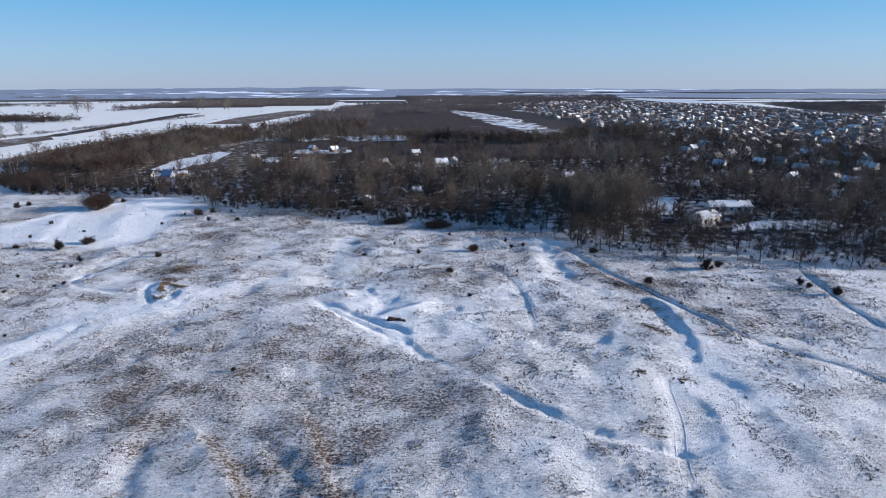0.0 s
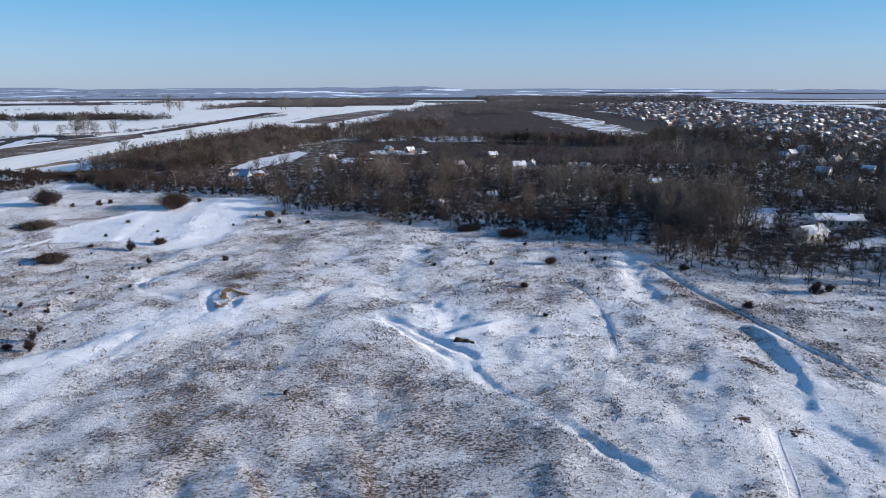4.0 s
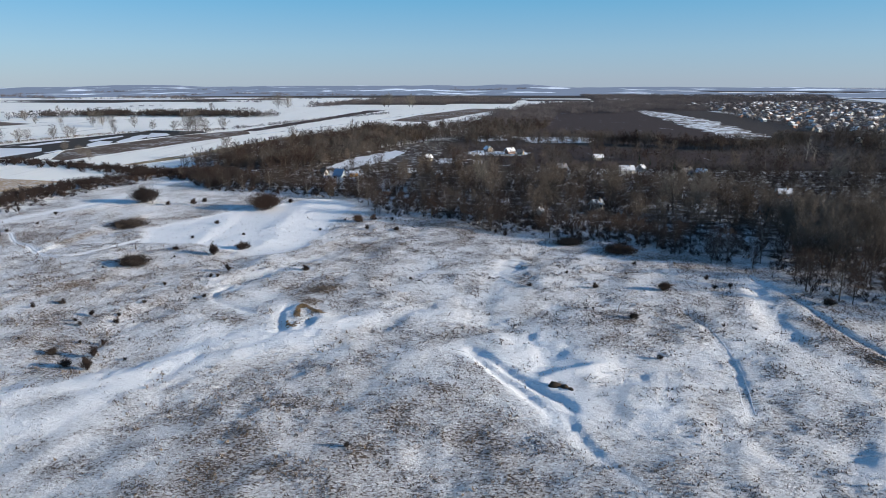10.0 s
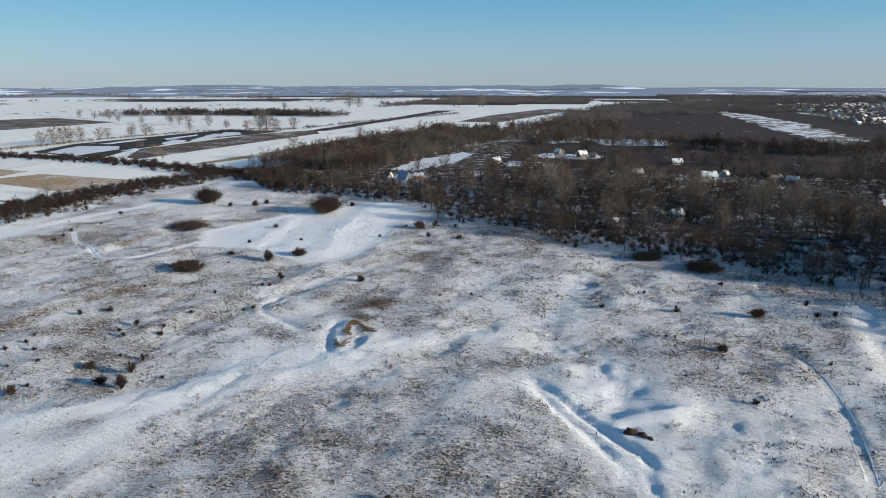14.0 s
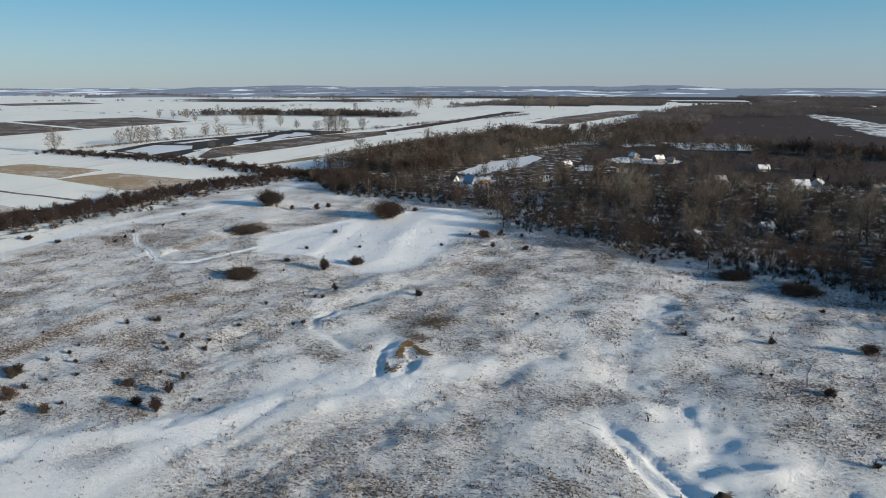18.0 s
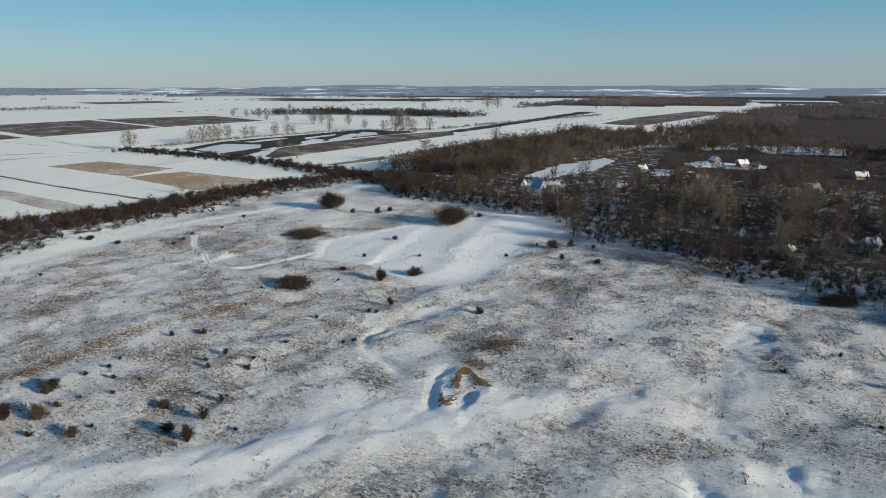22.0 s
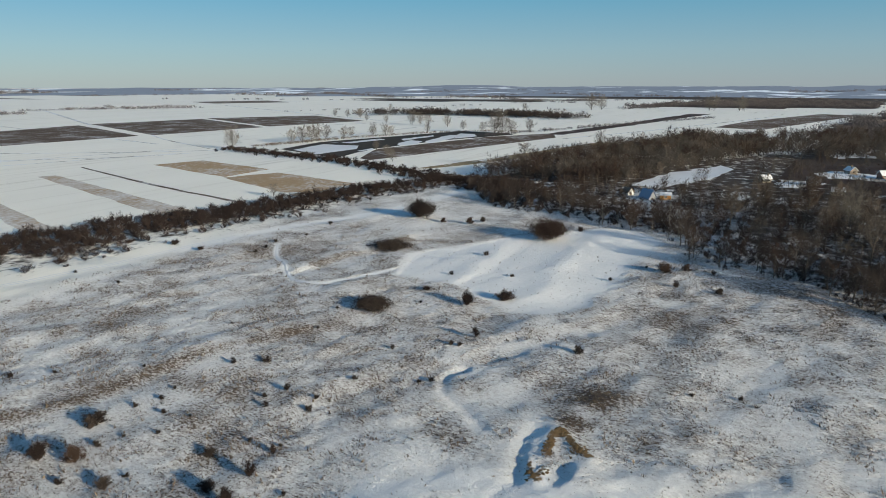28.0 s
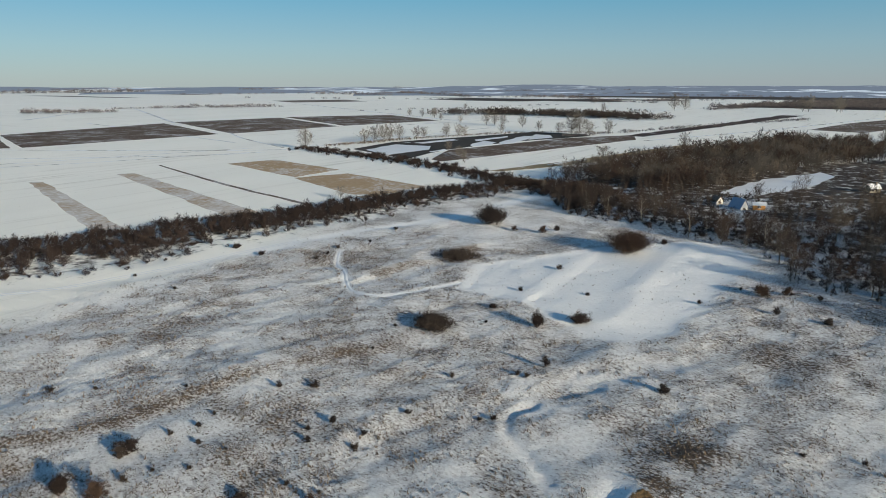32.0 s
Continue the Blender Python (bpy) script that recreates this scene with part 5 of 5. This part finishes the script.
def plant_far():
    r = np.random.default_rng(51)
    woods = ([(96, 1304), (186, 1666), (465, 1880), (376, 1475), (235, 1249)], [(83, 1175), (114, 1444), (325, 1670), (587, 1509), (552, 1295), (336, 1233), (196, 1102)],
             [(420, 2607), (1320, 2590), (927, 1782), (473, 1584), (339, 1823)], [(1129, 1453), (1488, 1455), (891, 865), (894, 966)],
             [(-327, 1457), (-249, 1970), (-59, 2153), (-43, 1555), (-267, 1565)], [(-345, 1565), (-252, 1985), (-34, 2343), (163, 2059), (116, 1635), (-123, 1616)],
             [(0, 790), (70, 760), (100, 830), (125, 1000), (140, 1133), (60, 1200), (20, 950)])
    for n, poly in enumerate(woods):
        plot("far_wood_floor", poly, M_SCRUB, "brown floor of a distant leafless wood", "wood floor", 0.1 + 0.03 * n, 20.0, 40.0)
    spots = np.vstack([scatter(poly, 28 if n != 6 else 19, 60 + n) for n, poly in enumerate(woods)])
    spots = spots[r.random(len(spots)) < np.clip(3 * (fbm(spots[:, 0], spots[:, 1], 120, 3, 92) - 0.2), 0.25, 1)]
    joined("far_woods", COPSES, spots, 0.7 + 0.6 * r.random(len(spots)), r.integers(0, 5, len(spots)), [M_HAZED_CROWN], "distant grey-brown leafless woods", "wood", 67)
    rows = []
    rows += tree_row([(-1224, 823), (-1144, 1050)], 12, 0.45, 71) + tree_row([(-1217, 661), (-1121, 750)], 9, 0.5, 72, 0.2)
    rows += tree_row([(-1259, 1015), (-1124, 1128)], 14, 0.4, 73) + tree_row([(-1996, 2143), (-1531, 2061)], 25, 0.8, 74, 0.2)
    rows += tree_row([(-1898, 2535), (-1133, 2016)], 25, 0.8, 75, 0.25) + tree_row([(-1105, 2235), (-733, 1957)], 22, 0.8, 76, 0.2)
    rows += tree_row([(-273, 690), (-199, 914), (-120, 1134)], 10, 0.3, 77, 0.1) + tree_row([(-3066, 2924), (-2792, 3814)], 40, 1.3, 78)
    rows += tree_row([(-3052, 1434), (-2927, 2031)], 30, 1.6, 79) + tree_row([(-3038, 2652), (-2957, 2997)], 30, 1.4, 80)
    rows += tree_row([(-309, 1395), (-259, 1500)], 14, 0.6, 81) + tree_row([(-52, 3463), (593, 4206)], 50, 1.5, 82)
    rows += tree_row([(-1818, 2308), (-1545, 2552)], 28, 0.9, 83, 0.2) + tree_row([(-1646, 2931), (-922, 3548)], 40, 1.2, 84, 0.15)
    rows += tree_row([(-342, 1531), (-4, 1980)], 18, 0.7, 85, 0.1) + tree_row([(-800, 1019), (-638, 1513)], 26, 0.25, 86, 0.3)
    rows += tree_row([(-632, 1661), (-406, 2107)], 24, 0.5, 87, 0.3) + tree_row([(-1700, 1500), (-1000, 1750)], 34, 0.5, 88, 0.35)
    rows += tree_row([(-2300, 1700), (-1900, 2600)], 34, 0.7, 89, 0.3) + tree_row([(-900, 2700), (-300, 2500)], 30, 0.9, 90, 0.2)
    rows += tree_row([(-1189, 1961), (-939, 2119)], 20, 0.6, 191, 0.2) + tree_row([(-965, 2196), (-1010, 2900)], 30, 0.6, 192, 0.3) + tree_row([(-737, 1860), (-617, 1811)], 12, 0.6, 193, 0.1)
    rows += tree_row([(-578, 1896), (-515, 2140)], 16, 0.6, 194, 0.2) + tree_row([(-588, 1772), (-479, 1687)], 14, 0.5, 195, 0.3) + tree_row([(-1169, 638), (-1132, 683), (-1102, 749)], 8, 0.7, 196, 0.1) + tree_row([(-1196, 884), (-1050, 1078)], 9, 0.45, 197, 0.2)
    rows = np.array(rows)
    rows[:, 2] *= 1.5
    joined("tree_rows", COPSES, np.stack([rows[:, 0], rows[:, 1], 0 * rows[:, 0]], 1), rows[:, 2], r.integers(0, 5, len(rows)), [M_HAZED_CROWN], "rows of bare trees dividing the snowy plain", "tree rows", 91)
    # the dark grove and its farm behind the pond
    grove = np.array(tree_row(spline([(-605, 1000), (-520, 1035), (-454, 1050), (-370, 1040), (-286, 1022)]), 3, 1.3, 92, 0.2, 15.0))
    joined("grove", COPSES, np.stack([grove[:, 0], grove[:, 1], 0 * grove[:, 0]], 1), grove[:, 2], r.integers(0, 5, len(grove)), [M_TWIG], "dark grove round a distant farm", "grove", 93)


plant_far()

def distant_material():
    """Hills at the edge of sight: woods and snow, with the lit haze painted in."""
    n = Nodes("hazed_distant_land", 1.0)
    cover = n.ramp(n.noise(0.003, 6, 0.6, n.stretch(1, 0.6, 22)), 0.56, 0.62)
    # bluish emission that stands in for sunlit haze before the hills
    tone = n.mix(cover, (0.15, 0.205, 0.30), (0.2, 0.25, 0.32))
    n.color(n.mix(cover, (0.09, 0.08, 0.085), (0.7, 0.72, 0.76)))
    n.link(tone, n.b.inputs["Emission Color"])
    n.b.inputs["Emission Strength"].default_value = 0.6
    return n.mat


def distant_ridge(far, low, high, seed, start, end):
    """A long low swell of land; bearings in degrees, to the right of +y."""
    ang = np.radians(np.linspace(start, end, 240))
    crest = low + (high - low) * fbm(np.degrees(ang) / 5 + seed * 7, 0 * ang, 1.0, 4, seed)
    crest *= np.clip(np.minimum(ang - ang[0], ang[-1] - ang) / 0.16, 0, 1)
    rows = [np.stack([np.sin(ang) * (far + d), np.cos(ang) * (far + d), crest * k], 1) for d, k in ((-420, -0.05), (-200, 0.45), (0, 0.95), (120, 1.0), (330, 0.4), (480, -0.1))]
    n = len(ang)
    i = np.arange(n - 1)
    faces = np.vstack([np.stack([i + k * n, i + 1 + k * n, i + 1 + (k + 1) * n, i + (k + 1) * n], 1) for k in range(len(rows) - 1)])
    tagged(new("backdrop_hills", mesh_of("backdrop_hills", np.vstack(rows), faces, [M_DISTANT], smooth=True)), "distant hills with woods and snow, haze painted in as glow", "hills", "", "structure")


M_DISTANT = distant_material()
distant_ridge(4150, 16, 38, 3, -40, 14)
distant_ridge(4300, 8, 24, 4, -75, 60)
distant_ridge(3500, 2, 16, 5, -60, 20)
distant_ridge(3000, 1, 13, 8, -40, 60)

# single trees round the pond and on the field edges: x, y, height
FIELD_TREES = [(-393, 476, 15), (-384, 535, 11), (-381, 545, 13), (-380, 556, 12), (-382, 566, 13), (-380, 578, 12), (-375, 596, 10), (-374, 606, 9), (-364, 628, 11), (-360, 644, 10), (-361, 655, 8),
               (-422, 801, 15), (-415, 808, 13), (-396, 794, 12), (-368, 789, 12), (-276, 712, 18), (-270, 716, 20), (-262, 722, 12), (-256, 757, 12), (-300, 735, 9), (-160, 1415, 22), (-152, 1416, 24), (-110, 1418, 22)]
FIELD_TREES += [(-104, 1419, 20), (-630, 930, 10), (-600, 920, 9), (-570, 908, 12), (-606, 958, 10), (-330, 752, 9), (-345, 700, 8), (-268, 498, 6), (-262, 492, 6), (-255, 486, 5), (-240, 462, 6), (-290, 520, 7),
                (-152, 470, 13), (-146, 620, 12), (-470, 820, 8), (-520, 850, 8), (-355, 1342, 24), (-340, 1356, 22), (-450, 1250, 12), (-700, 1200, 9), (-214, 318, 5)]


def plant_field_trees():
    r = np.random.default_rng(95)
    kinds = [plant_thing("tree", bare_tree(600 + k, 10.0, 0.41, 0.05, 14, 1700, 0.1, 0.9, fill=0.5), M_GREY, M_ASH) for k in range(4)]
    used = set()
    for n, (x, y, h) in enumerate(FIELD_TREES):
        root = kinds[n % 4]
        m = pose(x, y, 0, 0, 0, r.random() * 360) @ Matrix.Scale(h / 10.0, 4)
        if n % 4 not in used:
            used.add(n % 4)
            tagged(root, "bare deciduous tree standing by a snowy field", "tree", "trees on the plain")
            root.matrix_basis = m
        else:
            keep_m = root.matrix_basis.copy()
            root.matrix_basis = Matrix.Identity(4)
            copy_thing(root, m)
            root.matrix_basis = keep_m


plant_field_trees()


# ---------- houses ----------
def box_bm(bm, x0, x1, y0, y1, z0, z1):
    v = [bm.verts.new(p) for p in ((x0, y0, z0), (x1, y0, z0), (x1, y1, z0), (x0, y1, z0), (x0, y0, z1), (x1, y0, z1), (x1, y1, z1), (x0, y1, z1))]
    for q in ((0, 3, 2, 1), (4, 5, 6, 7), (0, 1, 5, 4), (1, 2, 6, 5), (2, 3, 7, 6), (3, 0, 4, 7)):
        bm.faces.new([v[k] for k in q])


def bm_part(name, bm, mat, parent, label=""):
    me = bpy.data.meshes.new(name)
    bm.normal_update()
    bm.to_mesh(me)
    bm.free()
    me.materials.append(mat)
    return part(name, me, parent, label)


def gable_wall(long, wide, wall, ridge):
    bm = bmesh.new()
    a, b = long / 2, wide / 2
    ends = []
    for x in (-a, a):
        ends.append([bm.verts.new(p) for p in ((x, -b, -0.3), (x, b, -0.3), (x, b, wall), (x, 0, ridge), (x, -b, wall))])
    bm.faces.new(ends[0][::-1])
    bm.faces.new(ends[1])
    for k in range(5):
        j = (k + 1) % 5
        bm.faces.new((ends[0][k], ends[0][j], ends[1][j], ends[1][k]))
    bmesh.ops.recalc_face_normals(bm, faces=bm.faces[:])
    return bm


def gable_roof(long, wide, wall, ridge, eave=0.45, thick=0.22, hip=0.0):
    """Two slopes with thickness, set over the walls."""
    bm = bmesh.new()
    a, b = long / 2 + eave, wide / 2 + eave
    drop = (ridge - wall) / (wide / 2) * eave
    low, top = wall - drop + 0.03, ridge + 0.03
    rows = []
    for lift in (0, thick):
        rows.append([bm.verts.new(p) for p in ((-a, -b, low + lift), (a, -b, low + lift), (a - hip, 0, top + lift), (-a + hip, 0, top + lift), (-a, b, low + lift), (a, b, low + lift))])
    for q in ((0, 1, 2, 3), (3, 2, 5, 4)):
        bm.faces.new([rows[0][k] for k in q[::-1]])
        bm.faces.new([rows[1][k] for k in q])
    for i, j in ((0, 1), (1, 2), (2, 5), (5, 4), (4, 3), (3, 0)):
        bm.faces.new((rows[0][i], rows[0][j], rows[1][j], rows[1][i]))
    if hip:
        for q in ((1, 5, 2), (0, 3, 4)):
            bm.faces.new([rows[1][k] for k in q])
    bmesh.ops.recalc_face_normals(bm, faces=bm.faces[:])
    return bm


def add_window(root, x, y, z, w, h, face):
    """A window with frame and pane; face: 'x' or 'y', with its sign, is the wall's outward way."""
    sign = -1 if face[0] == "-" else 1
    bm = bmesh.new()
    t, d = 0.08, 0.06

    def slab(u0, u1, z0, z1, o0, o1, into):
        lo, hi = sorted((o0 * sign, o1 * sign))
        if face[-1] == "x":
            box_bm(into, x + lo, x + hi, y + u0, y + u1, z0, z1)
        else:
            box_bm(into, x + u0, x + u1, y + lo, y + hi, z0, z1)

    for u0, u1, z0, z1 in ((-w / 2 - t, w / 2 + t, z + h, z + h + t), (-w / 2 - t, w / 2 + t, z - t, z), (-w / 2 - t, -w / 2, z, z + h), (w / 2, w / 2 + t, z, z + h), (-0.03, 0.03, z, z + h)):
        slab(u0, u1, z0, z1, 0.0, d, bm)
    win = bm_part("window_frame", bm, M_WHITE, root)
    bm = bmesh.new()
    slab(-w / 2, w / 2, z, z + h, 0.0, 0.025, bm)
    bm_part("pane", bm, M_GLASS, win)


def house(x, y, turn, long, wide, wall, ridge, label, wall_mat=None, roof_mat=None, windows=2, hip=0.0, chimney=True, name="house"):
    root = new(name)
    bm_part("wall", gable_wall(long, wide, wall, ridge), wall_mat or M_WALL, root)
    roof = bm_part("roof", gable_roof(long, wide, wall, ridge, 0.45, 0.2, hip), roof_mat or M_ROOF, root)
    if chimney:
        bm = bmesh.new()
        box_bm(bm, long * 0.2 - 0.3, long * 0.2 + 0.3, -0.9, -0.3, wall, ridge + 0.8)
        box_bm(bm, long * 0.2 - 0.38, long * 0.2 + 0.38, -0.98, -0.22, ridge + 0.8, ridge + 0.95)
        bm_part("chimney", bm, M_BOARD, roof)
    for k in range(windows):
        u = (k + 0.5) / windows - 0.5
        add_window(root, u * long * 0.85, -wide / 2, wall * 0.35, 1.1, wall * 0.42, "-y")
    bm = bmesh.new()
    box_bm(bm, long / 2, long / 2 + 0.05, -0.5, 0.5, 0.0, min(2.0, wall * 0.8))
    bm_part("door", bm, M_BOARD, root)
    root.matrix_basis = pose(x, y, 0, 0, 0, turn)
    return tagged(root, label, "house", "houses")


house(146.5, 208, 20, 10, 5.5, 3.2, 5.0, "low brick farm building with white gable and snowy roof", M_WHITE, M_SNOW, 3, name="farm_building")
house(171, 229, -12, 17, 6.5, 2.6, 4.4, "long farmhouse with a hipped roof under snow", None, M_SNOW, 5, 4.0)
house(-63, 389.5, -38, 6.2, 3.8, 1.2, 4.3, "small steep-roofed hut with a white gable end", M_WHITE, M_BLUE, 1, chimney=False, name="hut")
house(-73.5, 398, -38, 4, 3, 1.6, 3.2, "little wooden shed with a pale gable", M_WHITE, M_BOARD, 1, chimney=False, name="shed")
house(-56, 393, 15, 4.4, 3.2, 2.0, 2.8, "weathered shed with an orange wall", M_ORANGE, M_SNOW, 1, chimney=False, name="shed")
GARDEN = ((2, 471, 10, 7, 5), (21, 529, -60, 7, 5), (36, 515, 30, 7, 5.5), (43, 508, -20, 5, 4), (95, 411, 5, 9, 6), (105, 419, 60, 6, 5), (126, 403, 20, 7, 5), (133, 400, -40, 6, 5), (91, 475, 10, 7, 5), (121, 289, -30, 5, 4),
          (58, 300, 25, 5, 4), (20, 300, -15, 5, 4), (75, 340, 40, 6, 4.5), (12, 440, 0, 6, 4), (-20, 470, 40, 6, 4.5), (60, 420, 15, 6, 5), (160, 300, 30, 7, 5), (190, 285, -20, 8, 6), (33, 283, 70, 4.5, 3.5), (146, 330, 0, 7, 5))
for n, (x, y, turn, a, b) in enumerate(GARDEN):
    house(x, y, turn, a * 0.82, b * 0.82, 2.2, 2.2 + b * 0.36, "small garden house with a snow-covered gable roof", None, M_SNOW if n % 3 else M_ROOF, 2, name="garden_house")



def build_village():
    r = np.random.default_rng(97)
    spots = scatter(VILLAGE, 25, 98)
    keep = r.random(len(spots)) < 0.86
    spots = spots[keep]
    order = np.argsort(np.hypot(spots[:, 0], spots[:, 1]))
    spots = spots[order]
    turns = np.where(r.random(len(spots)) < 0.5, 28, 118) + r.normal(size=len(spots)) * 6
    first = []
    for n in range(6):
        a, b = 6 + 2 * r.random(), 4.4 + 1.2 * r.random()
        first.append(house(*spots[n][:2], turns[n], a, b, 2.8, 2.8 + b * (0.38 + 0.14 * r.random()), "village house with a snowy gable roof among bare gardens", None, M_ROOF, 3))
    for n in range(6, 66):
        copy_thing(first[n % 6], pose(*spots[n][:2], 0, 0, 0, turns[n]))
    vs, fs, ks, ts, m = [], [], [], [], 0
    for (x, y, _), turn in zip(spots[66:], turns[66:]):
        a, b = 4.5 + 3 * r.random(), 3.6 + 1.6 * r.random()
        rise = 2.8 + b * (0.22 + 0.16 * r.random())
        tone = r.random()
        for build, kind in ((gable_wall(a, b, 2.8, rise), 0), (gable_roof(a, b, 2.8, rise), 1)):
            bmesh.ops.triangulate(build, faces=build.faces[:])
            v = np.array([p.co for p in build.verts])
            f = np.array([[q.index for q in face.verts] for face in build.faces]) if not build.verts.index_update() else None
            build.free()
            c, s = math.cos(radians(turn)), math.sin(radians(turn))
            w = np.stack([v[:, 0] * c - v[:, 1] * s + x, v[:, 0] * s + v[:, 1] * c + y, v[:, 2]], 1)
            vs.append(w), fs.append(f + m), ks.append(np.full(len(f), kind)), ts.append(np.full(len(v), tone if kind == 0 else r.random()))
            m += len(v)
    stuff("village_houses", mesh_of("village_houses", np.vstack(vs), np.vstack(fs), [M_WALL, M_ROOF], np.concatenate(ks), np.concatenate(ts)), "far village of small houses with snowy roofs", "houses")
    trees = scatter(VILLAGE, 9.5, 99)
    trees = trees[r.random(len(trees)) < 0.66]
    joined("village_trees", [copse(540 + k, 6, 6, 5) for k in range(5)], trees, 0.5 + 0.6 * r.random(len(trees)), r.integers(0, 5, len(trees)), [M_HAZED_CROWN], "bare garden trees of the village", "trees", 100)


build_village()


# ---------- bare earth, clods and the dark hole in the bank ----------
def clod(seed, size):
    """A lump of earth or rock with an uneven surface."""
    r = np.random.default_rng(seed)
    bm = bmesh.new()
    bmesh.ops.create_icosphere(bm, subdivisions=2, radius=1.0)
    for v in bm.verts:
        n = noise.noise(v.co * 1.7 + Vector((seed, 0, 0))) * 0.35 + noise.noise(v.co * 4.1 + Vector((0, seed, 0))) * 0.16
        v.co = v.co * (1 + n)
        v.co.x, v.co.y, v.co.z = v.co.x * size[0], v.co.y * size[1], max(v.co.z, -0.4) * size[2]
    bmesh.ops.triangulate(bm, faces=bm.faces[:])
    bm.verts.index_update()
    v, f = np.array([p.co for p in bm.verts]), np.array([[q.index for q in face.verts] for face in bm.faces])
    bm.free()
    return v, f, np.zeros(len(f), int)


def earth_patch(name, x, y, wide, deep, count, seed, label, mat=M_DARK):
    r = np.random.default_rng(seed)
    lumps = [clod(seed + k, (0.5, 0.4, 0.16)) for k in range(3)]
    turn, off = r.random(count) * 6.283, np.sqrt(r.random(count))
    px, py = x + np.cos(turn) * off * wide / 2, y + np.sin(turn) * off * deep / 2
    v, f, k, t = spread_joined(lumps, np.stack([px, py, height(px, py) - 0.02], 1), (0.3 + 1.0 * r.random(count)) * (0.5 if mat == M_CLAY else 0.4), r.integers(0, 3, count), seed)
    stuff(name, mesh_of(name, v, f, [mat], None, t), label, "earth")


earth_patch("bare_earth", 73.4, 115.0, 4.6, 10.0, 330, 701, "dark frozen clods of earth in the pit")
earth_patch("bare_earth", 58.6, 94.7, 3.6, 2.6, 60, 702, "dark frozen clods showing through snow")
earth_patch("bare_earth", 65.0, 91.0, 5.4, 3.4, 80, 703, "dark frozen clods showing through snow")

for n, (x, y, wide, deep, count) in enumerate(((-31.8, 172.2, 2.2, 2.4, 22), (-32.2, 168.0, 1.4, 4.0, 20), (-28.2, 168.8, 2.6, 3.4, 18), (-32.0, 160.0, 1.6, 3.4, 16), (-30.8, 161.4, 1.2, 3.0, 10))):
    earth_patch("clay_clods", x, y, wide, deep, count * 2, 720 + n, "crumbled yellow-brown clay on the broken bank", M_CLAY)


def boulder(x, y, size, turn, seed, label, mat):
    v, f, _ = clod(seed, size)
    ob = new("boulder", mesh_of("boulder", v, f, [mat], smooth=True))
    ob.matrix_basis = pose(x, y, float(height(np.array([x]), np.array([y]))[0]), 0, 0, turn)
    return tagged(ob, label, "boulder")


boulder(20.4, 133.2, (1.25, 0.75, 0.8), -10, 711, "dark earthy boulder under a snow bank", M_DARK)
boulder(21.9, 132.6, (0.9, 0.5, 0.55), -35, 712, "dark earthy boulder under a snow bank", M_DARK)
boulder(22.9, 131.7, (0.55, 0.35, 0.35), -40, 713, "small dark lump of earth beside a boulder", M_DARK)
